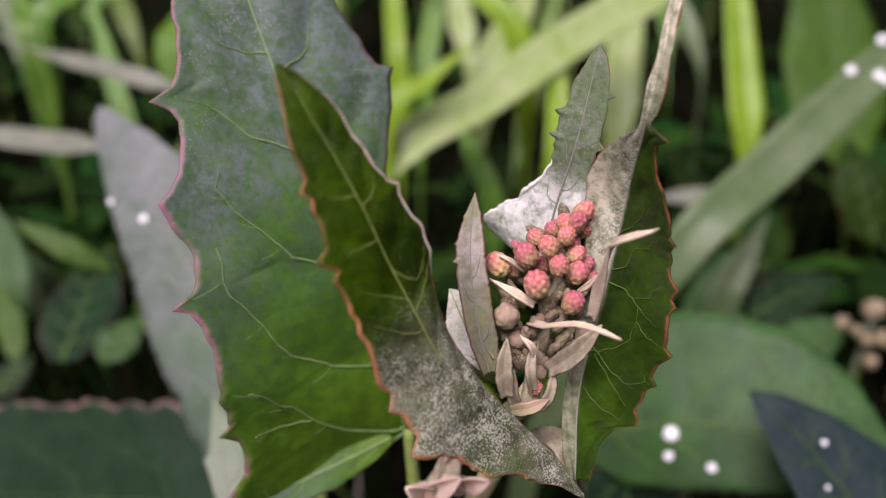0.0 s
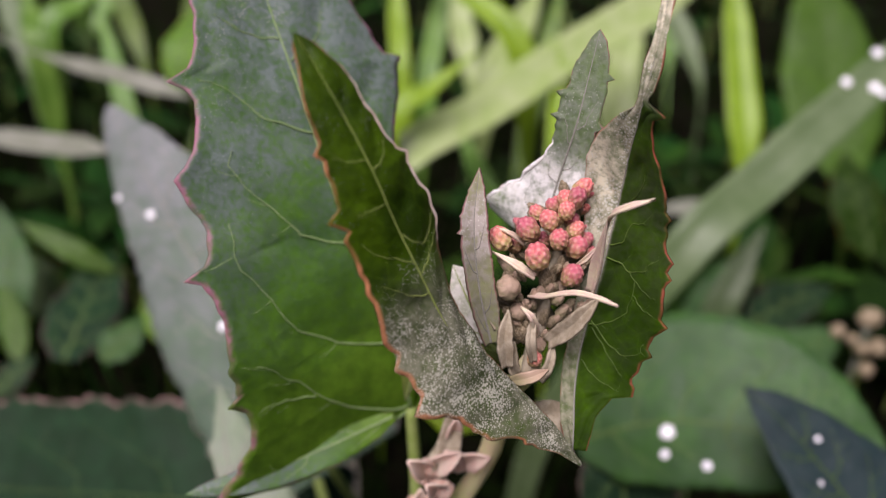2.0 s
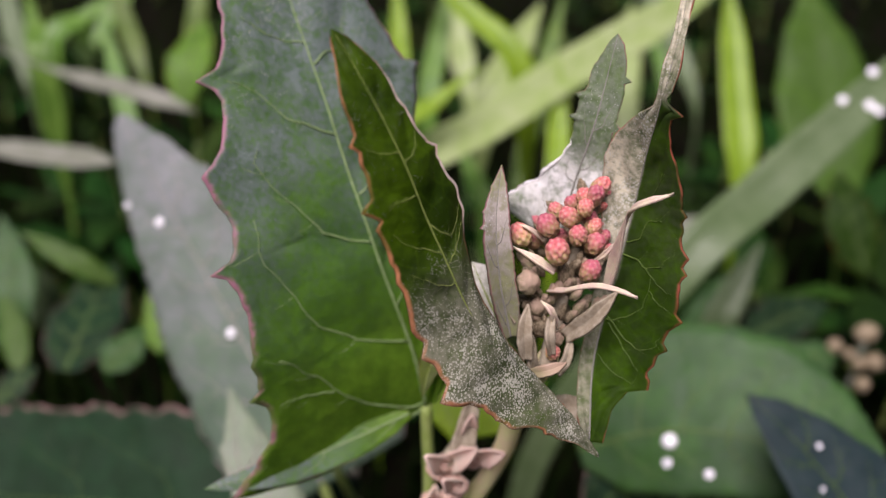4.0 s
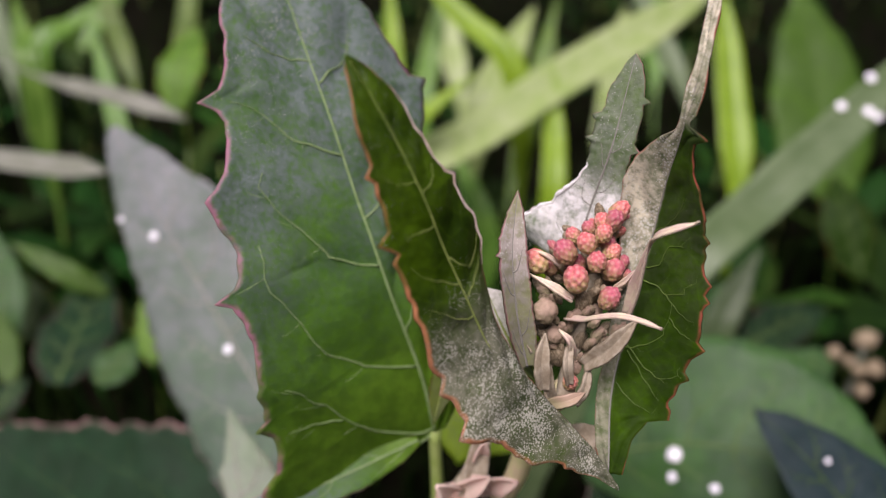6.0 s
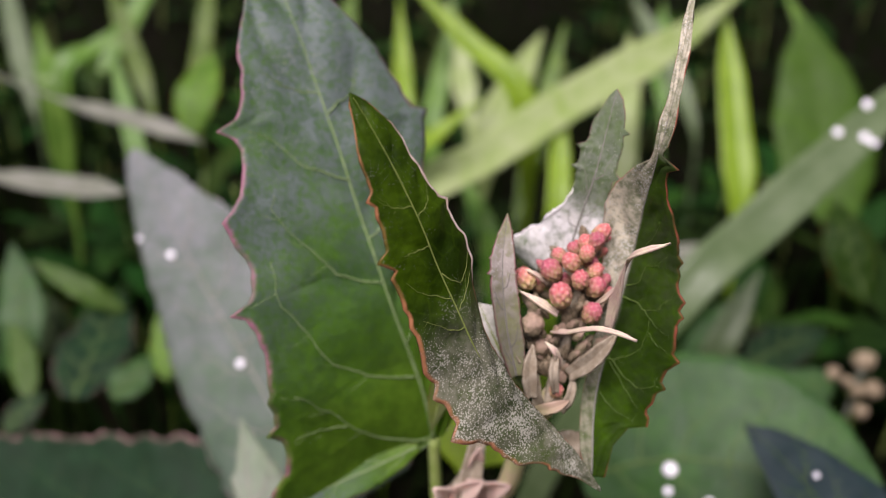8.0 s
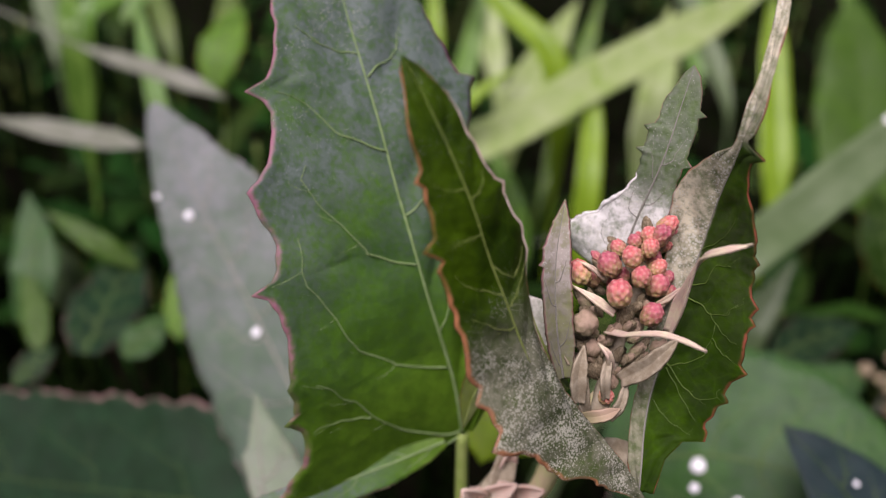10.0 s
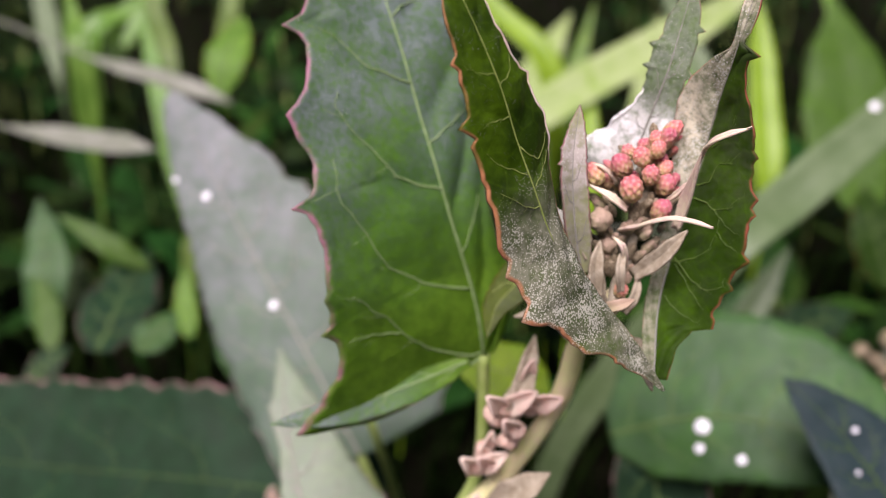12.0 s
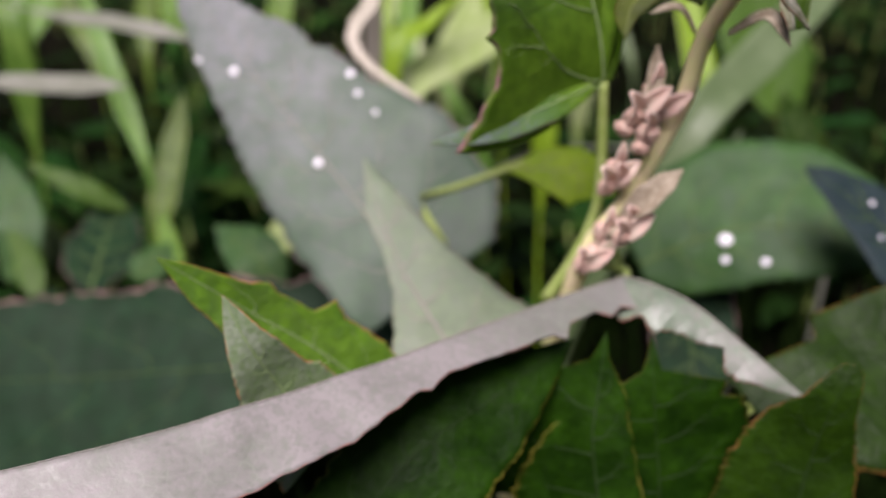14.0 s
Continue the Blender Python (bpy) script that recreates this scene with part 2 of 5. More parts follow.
M_STEM = plain_material("stem", (0.74, 0.76, 0.36), (0.80, 0.68, 0.44), 350.0, 0.5, 0.35)
M_PETIOLE = plain_material("petiole", (0.20, 0.28, 0.06), (0.26, 0.33, 0.10), 350.0, 0.5, 0.15)
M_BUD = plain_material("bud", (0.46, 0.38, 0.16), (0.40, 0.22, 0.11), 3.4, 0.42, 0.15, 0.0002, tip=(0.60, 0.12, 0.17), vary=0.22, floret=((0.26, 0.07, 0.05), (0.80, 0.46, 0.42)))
M_BUD_OLIVE = plain_material("bud_olive", (0.20, 0.19, 0.09), (0.34, 0.28, 0.18), 3.0, 0.5, 0.15, 0.0002, tip=(0.38, 0.27, 0.20))
M_BRACT = plain_material("bract", (0.72, 0.64, 0.46), (0.66, 0.50, 0.42), 800.0, 0.5, 0.25)
M_HUSK = plain_material("husk", (0.30, 0.25, 0.17), (0.50, 0.44, 0.33), 700.0, 0.6, 0.35)
M_HUSK_BALL = plain_material("husk_ball", (0.15, 0.115, 0.06), (0.34, 0.28, 0.19), 3.5, 0.6, 0.15)
M_CHAFF = plain_material("chaff", (0.62, 0.36, 0.28), (0.66, 0.54, 0.44), 2.5, 0.5, 0.2)
M_BRACTEOLE = plain_material("bracteole", (0.74, 0.54, 0.46), (0.78, 0.67, 0.56), 420.0, 0.5, 0.4)
M_GRASS = plain_material("grass", (0.075, 0.15, 0.018), (0.115, 0.20, 0.03), 120.0, 0.4, 0.3, vary=0.25)
M_GRASS_PALE = plain_material("grass_pale", (0.22, 0.31, 0.09), (0.29, 0.36, 0.16), 120.0, 0.4, 0.25)
M_GRASS_LIME = plain_material("grass_lime", (0.16, 0.28, 0.01), (0.20, 0.33, 0.02), 120.0, 0.4, 0.35)
M_GRASS_GREY = plain_material("grass_grey", (0.08, 0.125, 0.05), (0.108, 0.155, 0.072), 120.0, 0.4, 0.25)
M_STRAW = plain_material("straw", (0.14, 0.155, 0.11), (0.19, 0.20, 0.16), 120.0, 0.5, 0.2)
M_CREAM = plain_material("cream_blade", (0.38, 0.36, 0.28), (0.46, 0.43, 0.35), 120.0, 0.5, 0.2)
# white body colour stands in for the bright glint on each drop
M_DROP = plain_material("drop", (0.70, 0.70, 0.74), (0.80, 0.80, 0.82), 300.0, 0.08, 0.0)
# weed greens are lowered so the colour carries the shade among them
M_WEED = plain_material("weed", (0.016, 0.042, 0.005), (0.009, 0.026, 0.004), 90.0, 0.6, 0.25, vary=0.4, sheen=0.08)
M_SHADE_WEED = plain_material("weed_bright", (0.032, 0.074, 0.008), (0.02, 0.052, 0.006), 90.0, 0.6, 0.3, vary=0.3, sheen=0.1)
# near-black grass: shade low between the weeds is put into its colour
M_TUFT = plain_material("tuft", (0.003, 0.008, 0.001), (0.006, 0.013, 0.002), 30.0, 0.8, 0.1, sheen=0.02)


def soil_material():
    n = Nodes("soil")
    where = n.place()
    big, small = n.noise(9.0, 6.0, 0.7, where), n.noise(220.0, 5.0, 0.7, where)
    # soil tones sit near black to stand in for shade under the plants
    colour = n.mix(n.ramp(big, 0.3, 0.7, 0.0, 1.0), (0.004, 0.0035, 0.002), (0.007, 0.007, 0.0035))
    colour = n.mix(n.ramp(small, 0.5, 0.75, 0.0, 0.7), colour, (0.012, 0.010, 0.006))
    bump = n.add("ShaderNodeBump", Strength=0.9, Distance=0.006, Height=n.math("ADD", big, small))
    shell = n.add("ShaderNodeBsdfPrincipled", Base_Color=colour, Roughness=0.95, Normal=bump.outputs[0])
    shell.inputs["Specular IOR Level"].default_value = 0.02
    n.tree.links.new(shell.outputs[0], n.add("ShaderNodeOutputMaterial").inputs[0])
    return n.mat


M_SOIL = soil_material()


# ---- shapes ----
def part(name, bm, material, parent, label="", smooth=True):
    """Links a bmesh as one mesh object under a thing or under a part."""
    mesh = bpy.data.meshes.new(name)
    bm.to_mesh(mesh)
    bm.free()
    mesh.materials.append(material)
    if smooth:
        mesh.polygons.foreach_set("use_smooth", [True] * len(mesh.polygons))
    ob = new(name, mesh)
    ob.parent = parent
    if label:
        tagged(ob, label)
    return ob


def thing(name, x, y, label, category, group="", kind=""):
    ob = new(name)
    ob.empty_display_size = 0.01
    ob.location = (x, y, 0.0)
    bpy.context.view_layer.update()
    return tagged(ob, label, category, group, kind)


def settle(ob, root):
    """Keeps a part that was built in world places where it is, under its root."""
    ob.matrix_parent_inverse = Matrix.Translation(root.location).inverted()
    return ob


class Spine:
    """A smooth line through a few places, by its share of length s in 0..1."""

    def __init__(self, places):
        p = [Vector(q) for q in places]
        p = [2 * p[0] - p[1], *p, 2 * p[-1] - p[-2]]
        line = []
        for a, b, c, d in zip(p, p[1:], p[2:], p[3:]):
            for k in range(24):
                u = k / 24
                line.append(0.5 * (2 * b + (c - a) * u + (2 * a - 5 * b + 4 * c - d) * u * u + (3 * b - a - 3 * c + d) * u ** 3))
        line.append(p[-2])
        self.line = line
        self.run = [0.0]
        for a, b in zip(line, line[1:]):
            self.run.append(self.run[-1] + (b - a).length)
        self.length = self.run[-1]

    def at(self, s):
        want = max(0.0, min(1.0, s)) * self.length
        i = int(np.searchsorted(self.run, want))
        i = max(1, min(len(self.line) - 1, i))
        gap = self.run[i] - self.run[i - 1]
        return self.line[i - 1].lerp(self.line[i], (want - self.run[i - 1]) / gap if gap else 0.0)

    def way(self, s):
        return (self.at(min(1, s + 0.015)) - self.at(max(0, s - 0.015))).normalized()


def tube_into(bm, places, radii, sides=7):
    """A tapered round stalk along places."""
    rings = []
    up = Vector((0.31, 0.53, 0.79))
    for i, p in enumerate(places):
        t = (places[min(i + 1, len(places) - 1)] - places[max(i - 1, 0)]).normalized()
        a = t.cross(up).normalized()
        b = t.cross(a)
        rings.append([bm.verts.new(p + radii[i] * (math.cos(k) * a + math.sin(k) * b)) for k in (2 * math.pi * j / sides for j in range(sides))])
    for r, q in zip(rings, rings[1:]):
        for j in range(sides):
            bm.faces.new((r[j], r[(j + 1) % sides], q[(j + 1) % sides], q[j]))
    bm.faces.new(rings[0][::-1])
    bm.faces.new(rings[-1])


def stalk(name, places, r0, r1, material, parent, label="", steps=26, knots=0.0, sides=9):
    line = Spine(places)
    bm = bmesh.new()
    pts = [line.at(i / steps) for i in range(steps + 1)]
    radii = [(r0 + (r1 - r0) * i / steps) * 0.001 * (1 + knots * noise.noise(pts[i] * 400)) for i in range(steps + 1)]
    tube_into(bm, pts, radii, sides)
    return part(name, bm, material, parent, label)


def profile(stops, s):
    return float(np.interp(s, [a for a, _ in stops], [b for _, b in stops])) * 0.001


class Blade:
    """A leaf's surface: spine from base to tip, facing at base and tip, half-widths (share of length, mm) on each side."""

    def __init__(self, spine, facing, left, right, fold=(0, 0), curl=(0, 0), sweep=0.0, wave=0.0, waves=3.0, phase=0.0, jag=0.04, seed=1, quilt=0.0, gap=0.18, reach=0.2, belly=0.0):
        self.spine, self.facing = Spine(spine), [Vector(f) for f in facing]
        self.left, self.right, self.fold, self.curl = left, right, fold, curl
        self.quilt, self.gap, self.reach, self.belly = quilt, gap, reach, belly
        self.sweep, self.wave, self.waves, self.phase, self.jag, self.seed = sweep, wave, waves, phase, jag, seed

    def normal(self, s):
        k = s * (len(self.facing) - 1)
        i = min(int(k), len(self.facing) - 2)
        f = self.facing[i].lerp(self.facing[i + 1], k - i)
        t = self.spine.way(s)
        return (f - f.dot(t) * t).normalized()

    def at(self, s, v):
        t, n = self.spine.way(s), self.normal(s)
        side = t.cross(n)
        k = 1 if v > 0 else 0
        w = profile(self.right if k else self.left, s)
        w *= 1 + self.jag * noise.noise(Vector((s * 45, k * 9.0, self.seed * 3.7))) * 2
        a = abs(v)
        lean = radians(self.fold[k] + self.curl[k] * a * 0.5)
        out = self.spine.at(s) + (1 if k else -1) * w * a * math.cos(lean) * side + w * a * math.sin(lean) * n
        out += n * self.wave * w * a * a * math.sin(2 * math.pi * self.waves * s + self.phase + 1.7 * k)
        out += n * 0.0004 * noise.noise(out * 160)
        if self.quilt:
            # the blade swells between its side veins
            row = s - self.reach * (0.2 * a + 0.8 * a * a) * 0.8
            out += n * self.quilt * 0.001 * (abs(math.sin(math.pi * row / self.gap + k)) - 0.5) * min(1.0, 5 * a) * (1 - a * a)
        if self.belly and not k:
            # the lower margin of a basal lobe hangs below its main vein
            out -= t * self.belly * w * math.sin(math.pi * a) ** 0.8 * max(0.0, 1 - s / 0.16)
        return out - t * self.sweep * w * a * max(0.0, 1 - s / 0.3) ** 2


def leaf(name, shape, material, parent, root, label="", veins=(4, 4), vein_size=0.22, vein_material=None, rows=110, cols=9, thick=0.22, first=0.06, last=0.8, reach=0.2, rib=0.0, rib_size=None, rib_material=None, lines=()):
    """A leaf with its blade, midrib and side veins."""
    bm = bmesh.new()
    uv = bm.loops.layers.uv.new("leaf")
    vs = [j / cols for j in range(-cols, cols + 1)]
    stops = sorted({round(i / rows, 4) for i in range(rows + 1)} | {round(a, 4) for a, _ in (*shape.left, *shape.right)})
    stops = [a for i, a in enumerate(stops) if i == 0 or a - stops[i - 1] > 0.0012]
    grid = [[bm.verts.new(shape.at(a, v)) for v in vs] for a in stops]
    for i in range(len(stops) - 1):
        for j in range(2 * cols):
            ids = ((i, j), (i, j + 1), (i + 1, j + 1), (i + 1, j))
            try:
                face = bm.faces.new([grid[a][b] for a, b in ids])
            except ValueError:
                continue
            for loop, (a, b) in zip(face.loops, ids):
                loop[uv].uv = (stops[a], vs[b] * 0.5 + 0.5)
    blade = settle(part(name, bm, material, parent, label), root) if parent is root else part(name, bm, material, parent, label)
    flesh = blade.modifiers.new("flesh", "SOLIDIFY")
    flesh.thickness, flesh.offset = thick * 0.001, 0.0
    vein_material = vein_material or M_VEIN
    lift = thick * 0.0006
    bm = bmesh.new()
    runs = [rib + (1 - rib) * i / 60 for i in range(60)]
    tube_into(bm, [shape.at(a, 0.0) + shape.normal(a) * lift for a in runs], [0.001 * (rib_size or vein_size) * (1.5 - 1.3 * a) * min(1.0, 0.25 + 0.15 * i + (rib == 0.0)) for i, a in enumerate(runs)], 6)
    part("midrib", bm, rib_material or vein_material, blade)
    for k, count in enumerate(veins):
        for i in range(count):
            s0 = first + (last - first) * (i + 0.35 * k) / max(1, count)
            far = 0.78 + 0.1 * math.sin(i * 2.3 + k)
            pts = []
            for j in range(15):
                a = j / 14
                s = min(0.99, s0 + reach * (0.2 * a + 0.8 * a ** 2.0) * (1 - 0.4 * s0) + 0.006 * math.sin(9 * a + i))
                pts.append(shape.at(s, (1 if k else -1) * far * a) + shape.normal(s) * lift)
            bm = bmesh.new()
            tube_into(bm, pts, [0.001 * vein_size * (0.85 - 0.7 * j / 14) for j in range(15)], 5)
            for at_share in (5, 9):
                # a finer branch that leaves the vein outwards
                s1 = min(0.97, s0 + reach * (0.2 * at_share / 14 + 0.8 * (at_share / 14) ** 2.0) * (1 - 0.4 * s0))
                v1 = far * at_share / 14
                twig = [shape.at(min(0.98, s1 - 0.015 * b + 0.02 * b * b), (1 if k else -1) * min(0.92, v1 + 0.34 * b)) + shape.normal(s1) * lift * 0.7 for b in (0, 0.25, 0.5, 0.75, 1.0)]
                tube_into(bm, twig, [0.001 * vein_size * q for q in (0.42, 0.36, 0.28, 0.2, 0.1)], 5)
            part("vein", bm, vein_material, blade)
    for i, (width, *stations) in enumerate(lines):
        # a vein that runs through stations (share of length, share of half-width), with fine branches off it
        run = Spine([(a, b, 0) for a, b in stations])
        pts = []
        for j in range(25):
            q = run.at(j / 24)
            bend = 0.0012 * math.sin(j * 0.8 + i)
            pts.append((q.x + bend, q.y))
        bm = bmesh.new()
        tube_into(bm, [shape.at(a, b) + shape.normal(a) * lift * 1.5 for a, b in pts], [0.001 * vein_size * width * (1.0 - 0.75 * j / 24) for j in range(25)], 6)
        for j in (8, 13, 18, 22):
            a, b = pts[j]
            turn = 1 if (j + i) % 2 else -1
            twig = [(a + turn * 0.016 * q + 0.012 * q * q, b + (0.15 if b > 0 else -0.15) * q) for q in (0, 0.35, 0.7, 1.0)]
            twig = [(min(0.985, max(0.004, u)), min(0.94, max(-0.94, v))) for u, v in twig]
            tube_into(bm, [shape.at(u, v) + shape.normal(u) * lift * 0.8 for u, v in twig], [0.001 * vein_size * width * q for q in (0.30, 0.25, 0.18, 0.08)], 5)
        part("vein", bm, vein_material, blade)
    return blade


def rolled_margin(shape, side_sign, s0, s1, radius, material, blade, label=""):
    """The margin of a leaf, rolled over into a thin uneven roll."""
    bm = bmesh.new()
    shares = [s0 + (s1 - s0) * i / 50 for i in range(51)]
    pts = [shape.at(a, side_sign * 0.97) + shape.normal(a) * radius * 0.0004 for a in shares]
    tube_into(bm, pts, [0.001 * radius * (0.25 + 0.75 * math.sin(math.pi * i / 50) ** 0.6) * (1 + 0.5 * noise.noise(q * 700) + 0.25 * noise.noise(q * 2600)) for i, q in enumerate(pts)], 8)
    return part("rolled_margin", bm, material, blade, label)


def bud_mesh(seed, knobs=16, rough=0.2):
    """A flower bud: a ball of small blunt knobs, about one unit in radius."""
    tips = []
    for k in range(knobs):
        z = 1 - (k + 0.5) * 2 / knobs
        a = k * 2.39996 + seed
        tips.append(Vector((math.cos(a) * math.sqrt(1 - z * z), math.sin(a) * math.sqrt(1 - z * z), z)))
    bm = bmesh.new()
    bmesh.ops.create_icosphere(bm, subdivisions=4, radius=1.0)
    width = 2.2 / math.sqrt(knobs)
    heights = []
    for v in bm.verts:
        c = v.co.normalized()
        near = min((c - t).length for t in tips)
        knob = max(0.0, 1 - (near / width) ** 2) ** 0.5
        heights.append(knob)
        v.co = c * (0.86 + rough * knob + 0.10 * noise.noise(c * 2.2 + Vector((seed, 0, 0))) + 0.05 * noise.noise(c * 8 + Vector((0, seed, 0))))
    mesh = bpy.data.meshes.new("bud")
    bm.to_mesh(mesh)
    bm.free()
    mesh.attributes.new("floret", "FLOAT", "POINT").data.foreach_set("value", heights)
    mesh.polygons.foreach_set("use_smooth", [True] * len(mesh.polygons))
    return mesh


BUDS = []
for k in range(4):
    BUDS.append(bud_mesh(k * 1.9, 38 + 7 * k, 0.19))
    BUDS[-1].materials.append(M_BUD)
OLIVE = bud_mesh(7.7, 9, 0.16)
OLIVE.materials.append(M_BUD_OLIVE)
CHAFF = bud_mesh(3.3, 6, 0.3)
CHAFF.materials.append(M_CHAFF)
WOOL = bud_mesh(5.1, 7, 0.25)
WOOL.materials.append(M_HUSK_BALL)


def bud(name, place, radius, axis, parent, mesh, stretch=1.0, spin=0.0):
    ob = new(name, mesh)
    ob.parent = parent
    turn = Vector(axis).to_track_quat("Z", "Y").to_matrix().to_4x4() @ Matrix.Rotation(spin, 4, "Z")
    ob.matrix_parent_inverse = parent.matrix_world.inverted()
    ob.matrix_basis = Matrix.Translation(place) @ turn @ Matrix.Diagonal((radius * 0.001, radius * 0.001, radius * stretch * 0.001, 1))
    return ob


# ---- ground ----
bm = bmesh.new()
SIDE = 60
marks = [(-1 if k < 0 else 1) * (abs(k) / 30) ** 3 * 120.0 for k in range(-30, 31)]
mesh_rows = [[bm.verts.new((x, y + 0.4, -0.004 + 0.006 * noise.noise(Vector((x * 14, y * 14, 0))) * (abs(x) < 3) * (abs(y) < 3))) for x in marks] for y in marks]
for a, b in zip(mesh_rows, mesh_rows[1:]):
    for i in range(len(marks) - 1):
        bm.faces.new((a[i], a[i + 1], b[i + 1], b[i]))
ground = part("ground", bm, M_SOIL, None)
tagged(ground, "soil under weeds and grass, coloured near-black for shade", "ground", kind="structure")

# ---- the orache plant in front ----
ROOT_X, ROOT_Y = -0.012, 0.115
plant = thing("orache_plant", ROOT_X, ROOT_Y, "mealy grey-green orache plant with pink flower buds growing from soil", "plant")

stem = settle(stalk("stem", [(ROOT_X, ROOT_Y, -0.004), (-0.010, 0.105, 0.07), (-0.0070, 0.0771, 0.1353), (-0.0002, 0.0751, 0.1497), (0.0051, 0.0732, 0.1626), (0.0060, 0.0700, 0.1725), (0.0074, 0.0655, 0.1785), (0.0080, 0.0640, 0.1812)], 2.0, 1.1, M_STEM, plant, "ribbed pale green stem flushed with pink", 60, 0.12), plant)

large = Blade([(-0.0039, 0.0783, 0.1652), (-0.0058, 0.0777, 0.1741), (-0.0094, 0.0783, 0.1844), (-0.0129, 0.0811, 0.1941), (-0.0168, 0.0858, 0.2039), (-0.0202, 0.0901, 0.2120), (-0.0257, 0.0979, 0.2224)],
              [(0.10, -0.80, 0.55), (0.36, -0.79, 0.45), (0.36, -0.80, 0.48), (0.30, -0.80, 0.52)],
              [(0, 24.5), (0.034, 21.41), (0.096, 18.52), (0.15, 17.69), (0.176, 17.82), (0.2, 19.3), (0.208, 17.64), (0.23, 17.39), (0.252, 17.5), (0.261, 16.9), (0.292, 16.11), (0.32, 15.86), (0.354, 16.04), (0.366, 16.22), (0.378, 17.9), (0.386, 15.66), (0.399, 14.88), (0.427, 14.23), (0.451, 14.27), (0.477, 15.1), (0.507, 15.74), (0.519, 14.07), (0.538, 12.78), (0.583, 11.46), (0.611, 10.9), (0.63, 11.52), (0.65, 12.81), (0.663, 10.63), (0.681, 9.6), (0.703, 8.9), (0.735, 8.23), (0.757, 8.14), (0.788, 7.44), (0.84, 5.6), (0.9, 3.6), (1, 0)],
              [(0, 1.5), (0.03, 3.2), (0.105, 5.5), (0.156, 5.59), (0.214, 5.33), (0.299, 5.98), (0.452, 8.42), (0.498, 9.79), (0.545, 11.4), (0.600, 12.8), (0.617, 13.5), (0.627, 11.6), (0.647, 11.09), (0.667, 10.93), (0.693, 10.18), (0.725, 9.58), (0.746, 9.25), (0.84, 6.2), (0.9, 3.8), (1, 0)],
              fold=(4, -4), curl=(8, -14), sweep=0.05, belly=0.12, wave=0.02, waves=4, jag=0.012, seed=2, quilt=0.9, gap=0.17, reach=0.3)
leaf("leaf", large, M_LARGE, plant, plant, "large toothed grey-green leaf with a pink margin", veins=(0, 0), vein_size=0.15, vein_material=M_VEIN_PALE, rows=170, cols=16, lines=(
    (0.95, (0.145, -0.01), (0.167, -0.16), (0.228, -0.43), (0.291, -0.62), (0.399, -0.8), (0.43, -0.84)), (0.9, (0.335, -0.01), (0.365, -0.22), (0.414, -0.44), (0.458, -0.57), (0.524, -0.66)),
    (0.75, (0.52, -0.01), (0.538, -0.15), (0.567, -0.4), (0.618, -0.65), (0.64, -0.8)), (0.9, (0.012, -0.01), (0.027, -0.09), (0.121, -0.52), (0.191, -0.66), (0.241, -0.84)),
    (0.6, (0.133, -0.57), (0.15, -0.75), (0.164, -0.91)), (1.0, (0.004, -0.02), (0.006, -0.3), (0.012, -0.6), (0.016, -0.9)), (0.6, (0.68, -0.02), (0.70, -0.4), (0.735, -0.75)),
    (0.7, (0.215, 0.02), (0.274, 0.56), (0.3, 0.8)), (0.7, (0.415, 0.02), (0.435, 0.35), (0.449, 0.6), (0.47, 0.85)), (0.7, (0.64, 0.02), (0.653, 0.12), (0.671, 0.37), (0.714, 0.57))))
hem = Blade([(-0.0058, 0.0768, 0.1650), (-0.0134, 0.0736, 0.1629), (-0.0213, 0.0706, 0.1610), (-0.0250, 0.0696, 0.1605), (-0.0285, 0.0690, 0.1599)], [(-0.08, -0.78, 0.62), (-0.08, -0.78, 0.62)],
            [(0, 0.45), (0.1, 1.49), (0.3, 2.24), (0.45, 2.24), (0.6, 2.02), (0.8, 1.2), (0.93, 0.6), (1, 0)], [(0, 0.45), (0.1, 1.49), (0.3, 2.24), (0.45, 2.24), (0.6, 2.02), (0.8, 1.2), (0.93, 0.6), (1, 0)], fold=(-8, -8), wave=0.05, jag=0.05, seed=53)
leaf("leaf_lobe", hem, M_LARGE, plant, plant, "green basal lobe folded under the large leaf", veins=(2, 2), vein_size=0.1, vein_material=M_VEIN_PALE, rows=70, cols=6, thick=0.3)
settle(stalk("petiole", [(-0.0039, 0.0783, 0.1652), (-0.0034, 0.0784, 0.1487), (-0.0063, 0.0780, 0.1403), (-0.0103, 0.0788, 0.1329)], 0.75, 1.0, M_PETIOLE, plant), plant)

